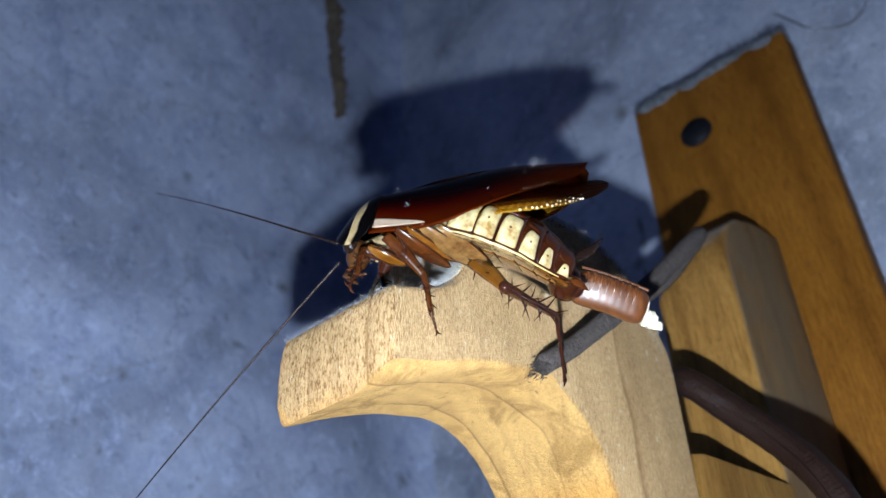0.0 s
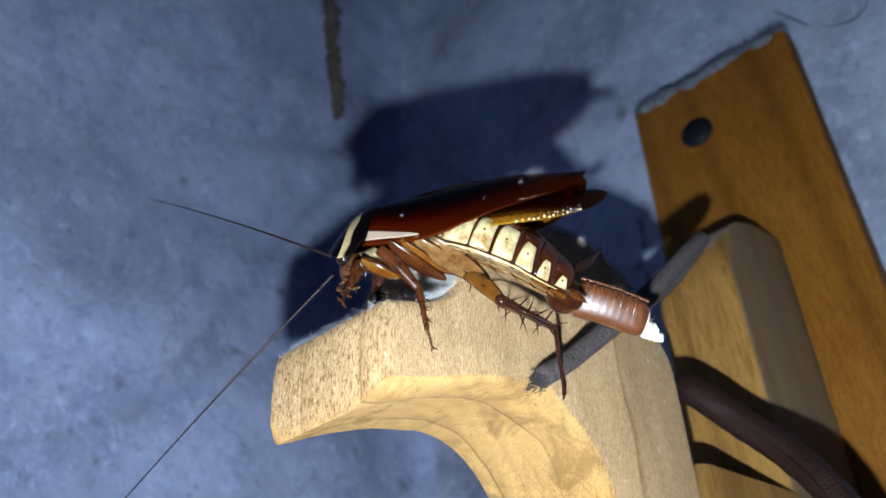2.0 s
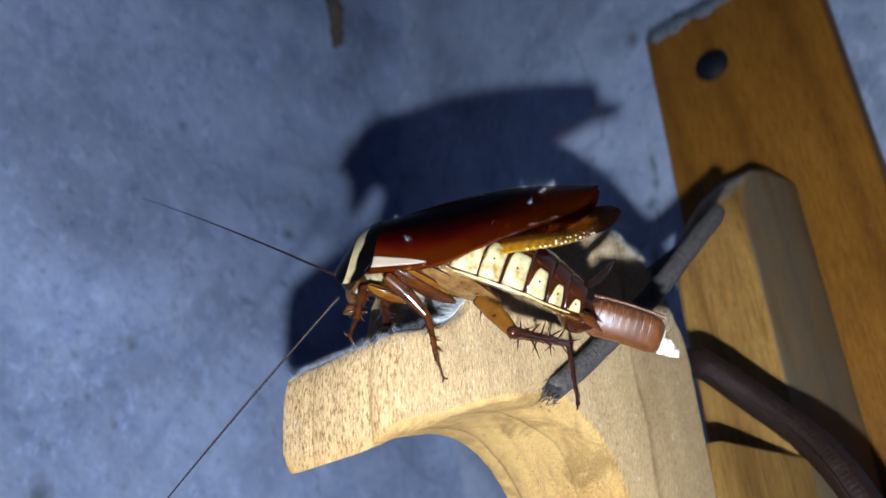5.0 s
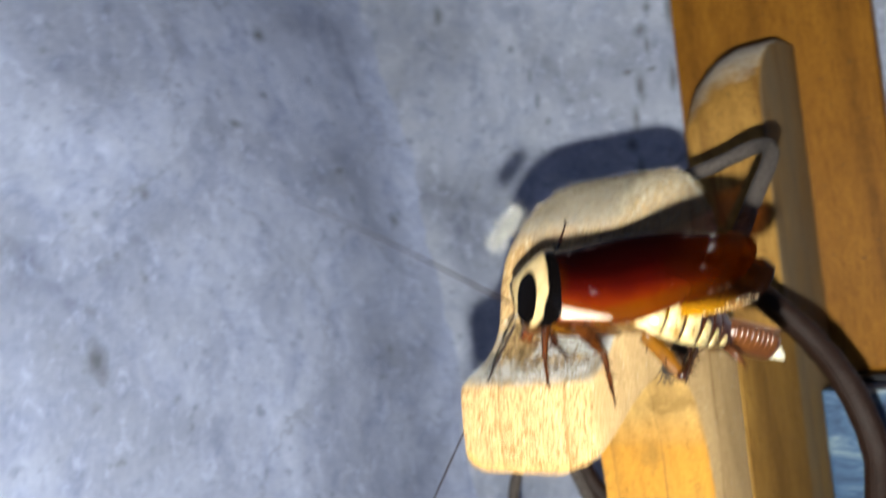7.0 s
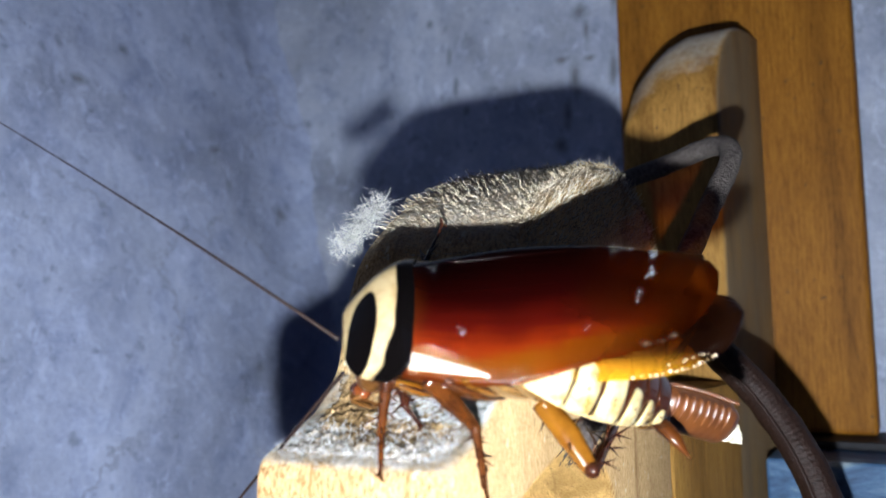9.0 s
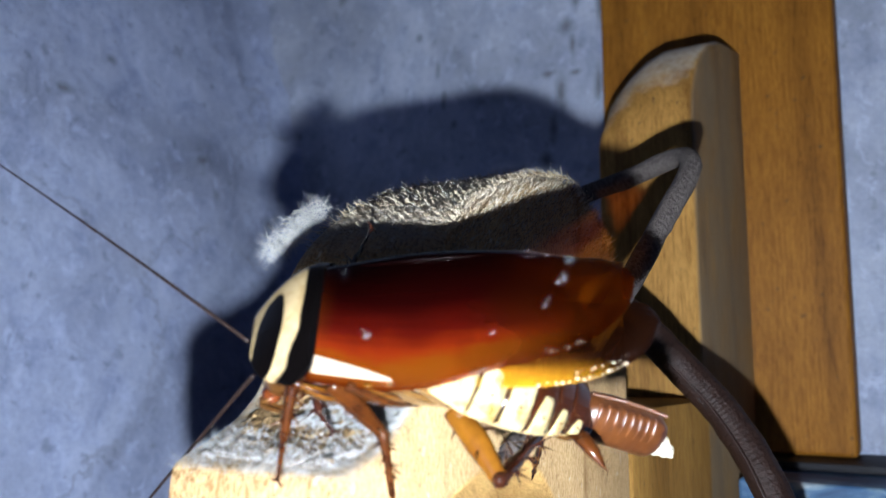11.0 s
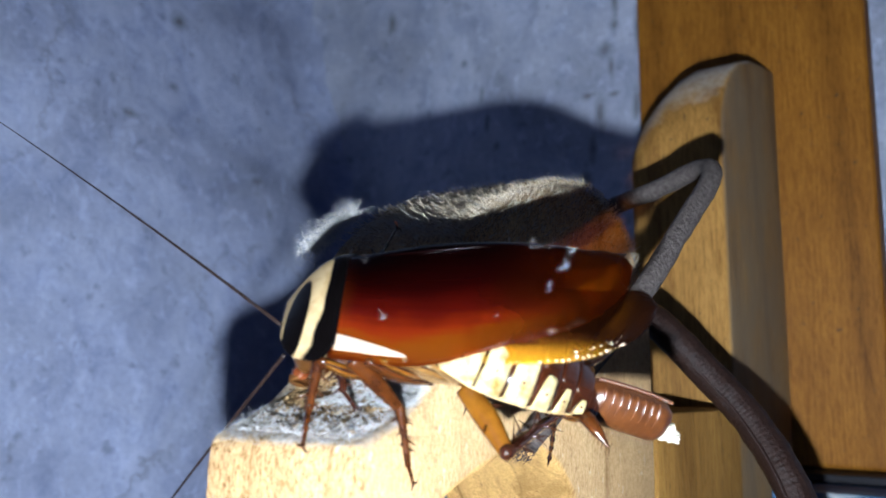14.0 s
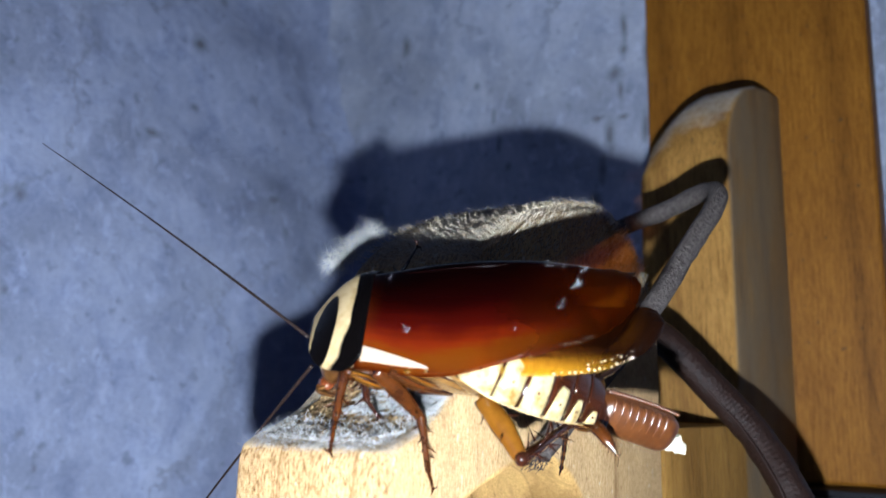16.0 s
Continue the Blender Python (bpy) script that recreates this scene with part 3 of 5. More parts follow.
def board(outline, x0, x1, r=0.6, n=0, rag=0.0, left=None, right=None):
    """A board cut to an outline in y and z, from x0 to x1, with rounded arrises.
    left, right: functions of y and z that widen the rounding of either side."""
    pts = [Vector((0, y, z)) for y, z in outline]
    if n:
        pts = smooth_line(pts + [pts[0]], n + 1)[:-1]
    k = len(pts)
    area = sum(pts[i].y * pts[(i + 1) % k].z - pts[(i + 1) % k].y * pts[i].z for i in range(k))
    normals = []
    for i in range(k):
        e1, e2 = (pts[i] - pts[i - 1]).normalized(), (pts[(i + 1) % k] - pts[i]).normalized()
        m = Vector((0, e1.z + e2.z, -(e1.y + e2.y)))
        normals.append(m.normalized() * (1 if area > 0 else -1))
    bm = bmesh.new()
    rings = []
    turns = [0, 15, 30, 45, 60, 75, 90]
    for side, a in [(0, t) for t in turns] + [(1, t) for t in reversed(turns)]:
        ring = []
        more = right if side else left
        for p, m in zip(pts, normals):
            dx, dz, flat = more(p.y, p.z) if more else (0, 0, 0)
            inset = (r + dz) * ((1 - math.sin(radians(a))) * (1 - flat) + (1 - a / 90) * flat)
            deep = (r + dx) * ((1 - math.cos(radians(a))) * (1 - flat) + (1 - (1 - a / 90)) * flat)
            j = rag * noise.noise(p * 0.9 + Vector((a * 0.03, side * 7, 0)))
            x = x1 - deep if side else x0 + deep
            ring.append(bm.verts.new((x, p.y - m.y * (inset + j), p.z - m.z * (inset + j))))
        rings.append(ring)
    for p, q in zip(rings, rings[1:]):
        for j in range(k):
            bm.faces.new((p[j], p[(j + 1) % k], q[(j + 1) % k], q[j]))
    bm.faces.new(rings[0])
    bm.faces.new(rings[-1])
    return bm


def box(lo, hi, r=0.3, segments=2):
    bm = bmesh.new()
    bmesh.ops.create_cube(bm, size=1)
    for v in bm.verts:
        v.co = Vector([lo[i] + (v.co[i] + 0.5) * (hi[i] - lo[i]) for i in range(3)])
    if r:
        bmesh.ops.bevel(bm, geom=bm.edges[:], offset=r, segments=segments, profile=0.6, affect="EDGES")
    return bm


def ball(centre, radii, axes=None, seg=20, rings=12):
    bm = bmesh.new()
    bmesh.ops.create_uvsphere(bm, u_segments=seg, v_segments=rings, radius=1)
    a = axes or (Vector((1, 0, 0)), Vector((0, 1, 0)), Vector((0, 0, 1)))
    for v in bm.verts:
        c = v.co.copy()
        v.co = Vector(centre) + a[0] * c.x * radii[0] + a[1] * c.y * radii[1] + a[2] * c.z * radii[2]
    return bm


def fibres(spots, length, width, rng, bm=None, curl=0.5):
    """Fine curled hairs, each a thin three-sided strip, from (place, direction) pairs."""
    bm = bm or bmesh.new()
    for place, way in spots:
        way = (Vector(way) + Vector([rng.uniform(-curl, curl) for _ in range(3)])).normalized()
        bend = Vector([rng.uniform(-curl, curl) for _ in range(3)])
        ln = length * rng.uniform(0.4, 1.3)
        s = way.orthogonal().normalized()
        s.rotate(Matrix.Rotation(rng.uniform(0, 6.28), 3, way))
        w2 = way.cross(s)
        rows = []
        for f, w in ((0, 1.0), (0.5, 0.8), (1.0, 0.35)):
            c = Vector(place) + way * ln * f + bend * ln * f * f * 0.6
            rows.append([bm.verts.new(c + (s * math.cos(a) + w2 * math.sin(a)) * width * w) for a in (0, 2.09, 4.19)])
        for p, q in zip(rows, rows[1:]):
            for j in range(3):
                bm.faces.new((p[j], p[(j + 1) % 3], q[(j + 1) % 3], q[j]))
    return bm


# ------------------------------------------------------------------ the corner of the room
LEFT_X, REAR_Y = -88.6, 91.4


ROUND = 12.0


def wall_place(d):
    """A place along the two walls: d < 0 runs down the left wall, d > 0 along the rear wall, with a rounded corner."""
    arc = ROUND * math.pi / 4
    if d < -arc:
        return Vector((LEFT_X, REAR_Y - ROUND + (d + arc), 0)), Vector((1, 0, 0))
    if d > arc:
        return Vector((LEFT_X + ROUND + (d - arc), REAR_Y, 0)), Vector((0, -1, 0))
    a = (d + arc) / ROUND
    out = Vector((math.cos(a), -math.sin(a), 0))
    return Vector((LEFT_X + ROUND, REAR_Y - ROUND, 0)) - out * ROUND, out


FLOOR_Z, CEILING_Z, ROOM = -620.0, 520.0, 640.0


LEAN = [(-620, 12), (-10, 12), (3, 9), (37, 4), (54, -1), (74, -6), (95, -6), (125, -1), (520, 0)]


def corner_lean(z, d):
    """The corner's sideways drift with height, and its ragged plaster edge."""
    near = clamp01(1 - d / 45) if d >= 0 else clamp01(1 + d / 150)
    edge = clamp01(1 - abs(d) / 12)
    for (a, b), (c, e) in zip(LEAN, LEAN[1:]):
        if a <= z <= c:
            return (b + (e - b) * (z - a) / (c - a)) * near * near * (3 - 2 * near) + 2.2 * edge * noise.fractal(Vector((z * 0.09, 3.0, d * 0.05)), 0.6, 2.0, 5)
    return 0.0


def steps(lo, a, b, hi, fine, coarse):
    """Values from lo to hi, close together between a and b."""
    out = []
    for p, q, k in ((lo, a, coarse), (a, b, fine), (b, hi, coarse)):
        n = max(1, round((q - p) / k)) if q > p else 0
        out += [p + (q - p) * i / n for i in range(n)]
    return out + [hi]


def wall_sheet(ds):
    """One plastered wall, slightly uneven, with thickness behind it."""
    bm = bmesh.new()
    zs = steps(FLOOR_Z, -180, 320, CEILING_Z, 3, 80)
    grid = []
    for d in ds:
        p, out = wall_place(d)
        row = []
        for z in zs:
            hollow = 5.0 * clamp01((115 - z) / 50) * (clamp01(1 - d / 44) ** 2 if d >= 0 else clamp01(1 + d / 40))
            q = p + Vector((corner_lean(z, d), hollow, z))
            row.append(bm.verts.new(q + out * noise.fractal(q * 0.05, 0.8, 2.0, 4) * 0.7))
        grid.append(row)
    for p, q in zip(grid, grid[1:]):
        for j in range(len(zs) - 1):
            bm.faces.new((p[j], q[j], q[j + 1], p[j + 1]))
    # a thick back
    backs = []
    for d in (ds[0], ds[-1]):
        p, out = wall_place(d)
        if d == 0:
            out = Vector((0.7, -0.7, 0))
        backs.append([bm.verts.new(p - out * 80 + Vector((0, 0, z))) for z in (FLOOR_Z, CEILING_Z)])
    bm.faces.new((backs[0][0], backs[0][1], backs[1][1], backs[1][0]))
    return bm


solid("wall_left", wall_sheet(steps(-ROOM, -330, 0, 0, 1.6, 80)), M_WALL_L, WALL_BASE_L, "rough bluish white plaster wall with blotches", "wall", kind="structure")
solid("wall_rear", wall_sheet(steps(0, 0, 200, ROOM, 1.6, 80)), M_WALL_R, WALL_BASE_R, "grey plaster wall with hairline cracks and mould", "wall", kind="structure")
# unseen sides of the room, added close by to bounce light back
far_x, far_y = LEFT_X + ROOM, REAR_Y - ROOM
solid("wall_right", box((far_x + 5, far_y - 80, FLOOR_Z), (far_x + 85, REAR_Y + 80, CEILING_Z), 0), M_PLAIN, (far_x, 0, FLOOR_Z), "plain dim plaster wall across the room", "wall", kind="structure", smooth=False)
# unseen wall behind the view; its opening is added to let blue fill in
bm = bmesh.new()
for lo, hi in (((LEFT_X - 80, FLOOR_Z), (far_x, -120)), ((LEFT_X - 80, 400), (far_x, CEILING_Z)), ((LEFT_X - 80, -120), (LEFT_X + 60, 400)), ((far_x - 60, -120), (far_x, 400))):
    piece = box((lo[0], far_y - 85, lo[1]), (hi[0], far_y - 5, hi[1]), 0)
    verts = [bm.verts.new(v.co) for v in piece.verts]
    piece.verts.index_update()
    for face in piece.faces:
        bm.faces.new([verts[v.index] for v in face.verts])
    piece.free()
solid("wall_front", bm, M_PLAIN, (0, far_y, FLOOR_Z), "unseen plain plaster wall with an added opening for blue fill light", "wall", kind="structure", smooth=False)
solid("floor", box((LEFT_X - 80, far_y - 85, FLOOR_Z - 80), (far_x + 85, REAR_Y + 80, FLOOR_Z - 1), 0), M_FLOOR, (0, 0, FLOOR_Z), "plain grey concrete floor in the dark", "floor", kind="structure", smooth=False)
solid("ceiling", box((LEFT_X - 80, far_y - 85, CEILING_Z + 1), (far_x + 85, REAR_Y + 80, CEILING_Z + 80), 0), M_PLAIN, (0, 0, CEILING_Z), "plain dim plaster ceiling", "ceiling", kind="structure", smooth=False)

# the dried mud trail above
bm = tube([(LEFT_X + 0.1, 67.0, 119.6), (LEFT_X + 0.3, 65.5, 131), (LEFT_X + 0.3, 63.0, 146), (LEFT_X + 0.4, 61.8, 156), (LEFT_X + 0.3, 60.2, 166), (LEFT_X + 0.4, 59, 185)],
          [1.2, 2.2, 1.5, 2.7, 1.9, 2.4], 120, 14, 0.5, wobble=0.9)
solid("mud_trail", bm, M_MUD, (LEFT_X, 62, 120), "dried brown mud trail running up the plaster", "mud trail")

# cracks near the plank
def crack(points, r):
    return tube([(x, REAR_Y - 0.25, z) for x, z in points], r, 50, 5, 0.5, wobble=0.9)


solid("wall_crack", crack([(15.5, 95), (17.2, 92.4), (20.6, 86.4), (24, 83.5), (28, 82.0), (31.2, 84.4), (34, 88)], [0.08, 0.36, 0.16, 0.22, 0.2, 0.04]), M_CRACK,
      (17, REAR_Y, 80), "thin dark crack in grey plaster", "crack", kind="structure")
# ------------------------------------------------------------------ the rack
rack = thing("wooden_rack", (1, 88, -14.5), "orange varnished wooden rack plank with dusty top and dark screw", "rack")
part("plank", box((-15.2, 85.5, -14.4), (17.3, 91.0, 83.8), 0.8, 3), M_PLANK, rack, crisp=40)
bm = bmesh.new()
bmesh.ops.create_cone(bm, cap_ends=True, segments=28, radius1=3.3, radius2=3.0, depth=0.9)
for v in bm.verts:
    v.co = Vector((-3.4 + v.co.x, 85.35 - v.co.z, 70.6 + v.co.y))
part("screw", bm, M_SCREW_GAP, rack, "dark round screw head")

rng = random.Random(11)
bm = tube([(-15.5 + 32.6 * k / 24, 87.0 + rng.uniform(-0.5, 0.5), 84.0 + rng.uniform(-0.3, 0.5)) for k in range(25)], [rng.uniform(1.9, 2.5) for _ in range(21)], 190, 14, 0.8, wobble=0.12)
part("dust_ridge", bm, M_RIDGE, rack, "grey felted dust along the top")
spots = [((rng.uniform(-15.4, 17.2), rng.uniform(85.4, 88.5), 84.4 + rng.gauss(0.6, 0.5)), (0, -0.5, 0.8)) for _ in range(900)]
part("dust_nap", fibres(spots, 1.3, 0.05, rng, curl=1.1), M_RIDGE, rack, "grey fuzzy dust")["kind"] = "stuff"

bracket = thing("wooden_hook", (-6, 60, -60), "raw curved wooden hook bracket thick with pale dust", "hook")
upper = [(65.8, -60.0), (65.8, 28), (66.3, 31.0), (67.6, 33.8), (69.6, 36.4), (72.5, 38.6), (77, 40.2), (82, 40.8), (85.3, 40.8), (85.3, -60.0)]
bm = board(upper, -9.0, 5.2, 0.8)
bmesh.ops.triangulate(bm, faces=[f for f in bm.faces if len(f.verts) > 6])
bmesh.ops.bisect_plane(bm, geom=bm.verts[:] + bm.edges[:] + bm.faces[:], plane_co=(0, 0, 24), plane_no=(0, 0, 1))
for cut in (-6.6, -4.2, -1.8):
    bmesh.ops.bisect_plane(bm, geom=bm.verts[:] + bm.edges[:] + bm.faces[:], plane_co=(cut, 0, 0), plane_no=(1, 0, 0))
for v in bm.verts:
    if v.co.z > 24.1:
        v.co.z -= 0.085 * max(0, -v.co.x - 0.6) ** 2 * min(1, (v.co.z - 24) / 9)
for v in bm.verts:
    if v.co.x > 0:
        v.co.x -= 2.2 * clamp01((85.3 - v.co.y) / 19.5)
part("base_block", bm, M_BLOCK, bracket, "dusty round-topped base block", crisp=27)
lower = [(46.8, -60), (46.8, -6.6), (49, -6.0), (65.6, -6.0), (65.6, -60)]
bm = board(lower, -9.0, 0.6, 0.3)
for v in bm.verts:
    if v.co.x > 0:
        v.co.x += 3.1 * (v.co.y - 46.8) / 19
part("filler_block", bm, M_FILLER, bracket)

hook_profile = [(1.0, -14.0), (0.7, -11.5), (0.6, -8.5), (0.9, -6.4), (1.8, -5.6), (4.5, -4.6), (7.0, -3.2), (8.8, -1.3), (9.7, 1.0), (10.2, 3.6), (10.9, 6.6),
                (12.6, 9.0), (16, 11.1), (21, 13.1), (27, 14.7), (33, 15.3), (38, 14.4), (42, 12.0), (45, 7.8), (46.3, 4.0), (46.6, -4), (46.6, -20), (46.6, -40), (46.6, -60),
                (31.6, -60), (31.4, -40), (31.1, -25), (30.2, -17.5), (28.6, -13.2), (26.0, -10.1), (22.8, -8.2), (19.0, -7.6), (15.0, -8.3), (10.0, -9.8), (5.0, -12.0)]


def shoulder(y, z):
    k = 2.6 * clamp01((z - 3) / 6)
    return k, k, 0.0


bm = board(hook_profile, -13.0, 0.5, 0.8, 240, 0.08, shoulder, lambda y, z: (1.5 * clamp01((z - 5) / 6), 1.5 * clamp01((z - 5) / 6), 0.0))
for cut in (-5.0, -4.2, -3.4, -2.6, -1.8, -1.0):
    bmesh.ops.bisect_plane(bm, geom=bm.verts[:] + bm.edges[:] + bm.faces[:], plane_co=(cut, 0, 0), plane_no=(1, 0, 0))
# the chamfer along the arm's lower arris, ending at the top of the arch
for v in bm.verts:
    x, y, z = v.co
    if y < 27 and z < -5 and x > -5.2:
        along = -14 + (17 * (x + 3) + 13.3 * (y - 1)) / 40.6
        end = -6.0 - 0.69 * (y - 20.3) + (x - 0.5) * 0.42
        v.co.z = max(z, min(along, end))
bmesh.ops.remove_doubles(bm, verts=bm.verts[:], dist=0.02)
cut = bmesh.ops.bisect_plane(bm, geom=bm.verts[:] + bm.edges[:] + bm.faces[:], plane_co=(-12.0, 1.2, -13.2), plane_no=(-1, -2, -1), clear_outer=True)
bmesh.ops.holes_fill(bm, edges=[e for e in bm.edges if e.is_boundary], sides=0)
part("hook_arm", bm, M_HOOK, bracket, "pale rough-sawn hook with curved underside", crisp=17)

# the dirt crust on the tip
def tip_height(y):
    pts = [(0.5, -6.9), (0.9, -6.3), (1.8, -5.6), (4.5, -4.6), (7.0, -3.2), (8.8, -1.3), (9.7, 1.0), (10.2, 3.6)]
    for (a, b), (c, e) in zip(pts, pts[1:]):
        if a <= y <= c:
            return b + (e - b) * (y - a) / (c - a)
    return 3.6


bm = bmesh.new()
grid = []
for i in range(151):
    x = -12.5 + 12.6 * i / 150
    row = []
    for j in range(111):
        y = 0.9 + 8.8 * j / 110
        n = noise.fractal(Vector((x * 1.6, y * 1.6, 3.0)), 0.7, 2.0, 5)
        n += 1.1 * abs(noise.fractal(Vector((x * 3.4, y * 3.4, 9.0)), 0.8, 2.0, 4))
        rag = 0.7 * noise.noise(Vector((x * 0.9, y * 0.9, 5.0)))
        edge = clamp01((x + 12.5) / 1.5) * clamp01((0.1 + rag - x) / 1.5) * clamp01((y - 0.9) / 1.2) * clamp01((9.7 - y) / 1.0)
        row.append(bm.verts.new((x, y, tip_height(y) + 0.2 * n + 0.06 - 0.6 * (1 - edge))))
    grid.append(row)
for i in range(150):
    for j in range(110):
        bm.faces.new((grid[i][j], grid[i + 1][j], grid[i + 1][j + 1], grid[i][j + 1]))
part("dirt_crust", bm, M_SOIL, bracket, "brown crumbly dirt with white dust")

# felted dust on the hook
rng = random.Random(21)


def crest(y):
    pts = [(10.2, 3.6), (10.9, 6.6), (12.6, 9.0), (16, 11.1), (21, 13.1), (27, 14.7), (33, 15.3), (38, 14.4), (42, 12.0), (45, 7.8)]
    for (a, b), (c, e) in zip(pts, pts[1:]):
        if a <= y <= c:
            return b + (e - b) * (y - a) / (c - a)
    return pts[-1][1]


spots = []
for _ in range(7000):
    y = rng.uniform(10.9, 43)
    x = -11.2 + 11.5 * rng.random()
    s = (crest(min(y + 0.4, 45)) - crest(max(y - 0.4, 10.2))) / 0.8
    spots.append(((x, y, crest(y) - 0.12), (-0.3, -0.8 - s * 0.8, 0.55 - s * 0.3)))
for _ in range(4200):
    y = rng.uniform(12, 44)
    d = 6.0 * rng.random() ** 1.4
    spots.append(((0.4 - 1.2 * clamp01(1 - d), y, crest(y) - 0.3 - d), (0.7, -0.2, 0.8)))
part("dust_hairs", fibres([spots[k] for k in range(0, 7000, 16)], 0.85, 0.014, rng, curl=1.0), M_DUST, bracket, "white dust hairs")["kind"] = "stuff"
part("dust_nap", fibres(spots[::3], 0.7, 0.032, rng, curl=0.45), M_NAP, bracket, "white fuzzy dust nap")["kind"] = "stuff"
part("dust_nap", fibres(spots[1::3] + spots[2::3], 0.42, 0.024, rng, curl=0.7), M_FELT, bracket, "brown fuzzy dust nap")["kind"] = "stuff"
spots = []
for _ in range(3000):
    y = rng.uniform(1.9, 10.0)
    x = rng.uniform(-11.6, 0.0)
    z = -6.0 + 0.36 * (y - 1) if y < 7 else -3.4 + 0.95 * (y - 7)
    spots.append(((x, y, z - 0.3), (-0.2, -0.3, 1)))
for _ in range(2600):
    y = rng.uniform(1.0, 5.0)
    spots.append(((rng.uniform(-12.3, -0.3), y, tip_height(y) - 0.05), (-0.3, -0.7, 0.6)))
part("dust_nap", fibres(spots, 0.42, 0.017, rng, curl=1.4), M_DUST, bracket, "grey fuzzy dust nap")["kind"] = "stuff"

spots = []
for _ in range(700):
    y = rng.uniform(7.0, 10.15)
    x = 0.45 - 6.0 * rng.random() ** 1.6
    spots.append(((x, y - 0.05, tip_height(y)), (0.4, -0.7, 0.5)))
part("dust_nap", fibres(spots, 0.4, 0.012, rng, curl=1.0), M_NAP, bracket, "grey fuzzy dust nap")["kind"] = "stuff"
spots = []
for _ in range(2600):
    y = rng.uniform(5.6, 10.4)
    x = 0.4 - 7.5 * rng.random() ** 1.3
    spots.append(((x, y, tip_height(y) + 0.15), (-0.25, -0.85, -0.25)))
part("dust_hairs", fibres(spots, 0.8, 0.028, rng, curl=0.4), M_DUST, bracket, "white combed dust hairs")["kind"] = "stuff"
spots = []
for _ in range(300):
    if rng.random() < 0.6:
        spots.append(((rng.uniform(-12.0, -2.5), rng.uniform(0.9, 1.6), -13.6 + rng.uniform(0, 0.4)), (0, -0.4, -0.8)))
    else:
        spots.append(((-12.4 + rng.uniform(0, 0.4), 0.9 + rng.uniform(0, 0.5), rng.uniform(-11.5, -6.5)), (-0.8, -0.5, 0)))
part("wood_fray", fibres(spots, 0.26, 0.014, rng, curl=0.9), M_NAP, bracket, "pale frayed wood fibres")["kind"] = "stuff"

spots = []
for _ in range(1000):
    y = rng.uniform(5.0, 9.8)
    spots.append(((rng.uniform(-7.5, 0.2), y, tip_height(y) + 0.05), (0.3, -0.7, 0.6)))
part("edge_fluff", fibres(spots[::2], 0.5, 0.016, rng, curl=1.2), M_DARKDUST, bracket, "dark shaggy dirt hairs")["kind"] = "stuff"
part("edge_fluff", fibres(spots[1::2], 0.5, 0.013, rng, curl=1.2), M_DUST, bracket, "white shaggy dust hairs")["kind"] = "stuff"

# the loose tuft of fluff on the dome's edge
spots = []
for _ in range(1500):
    f = rng.random()
    c = Vector((-12.2, 9.0, 7.3)).lerp(Vector((-12.3, 14.5, 11.2)), f)
    c += Vector([rng.gauss(0, 0.42) for _ in range(3)])
    spots.append((c, [rng.uniform(-1, 1) for _ in range(3)]))
solid("dust_tuft", fibres(spots, 0.62, 0.017, rng, curl=1.5), M_DUST, (-12.7, 11, 8), "loose white tuft of dust fluff", "dust tuft", kind="stuff")

# ------------------------------------------------------------------ cords
end_pts = [(1.4, 18.4, -6.9), (2.4, 22.5, -3.6), (4.0, 27.0, 0.6), (5.6, 32.0, 5.4), (7.1, 37.5, 11.2), (8.3, 41.6, 15.6), (8.2, 43.6, 17.4), (7.2, 45.4, 18.4), (5.0, 47.2, 18.6), (0.5, 49.6, 17.8), (-6, 50.5, 16.2), (-12, 50.5, 12.5), (-15, 50, 5), (-16, 50, -8)]
cord = thing("thin_cord", (1.4, 18.4, -6.9), "worn grey brown cord looped round the hook", "cord")
part("strand", tube(end_pts, [0.95, 1.0, 1.0, 1.0, 1.0, 1.02, 1.0, 1.0, 1.0], 90, 12, wobble=0.12), M_CORD_OLD, cord)
rng = random.Random(5)
part("frayed_end", fibres([((1.2 + rng.gauss(0, 0.5), 18.2 + rng.gauss(0, 0.3), -7.0 + rng.gauss(0, 0.5)), (-0.2, -0.6, -0.6)) for _ in range(140)], 0.6, 0.05, rng), M_CORD_OLD, cord, "frayed grey end")

thick_pts = [(-5, 54, 4.5), (-2.0, 51, 4.4), (0.8, 49.6, 2.6), (4.9, 50.8, -2.1), (9.1, 51.0, -7.0), (12.9, 49.6, -13.1), (15.0, 49.2, -20.7), (14.4, 50.1, -28.1), (13, 51, -42), (12, 51, -58)]
cord2 = thing("thick_cord", (12, 50, -58), "thick dark brown leather cord hanging from the rack", "cord")
part("strand", tube(thick_pts, [1.5, 1.7, 1.72, 1.72, 1.72, 1.72], 620, 64, wobble=0.05, weave=(8, 62, 0.016)), M_CORD, cord2)
bm = tube([p if i < 1 else (p[0] - 0.7, p[1] - 1.65, p[2] + 0.5) for i, p in enumerate(thick_pts)][1:], [0.22, 0.22], 80, 6)
part("seam", bm, M_CORD, cord2, "raised seam")

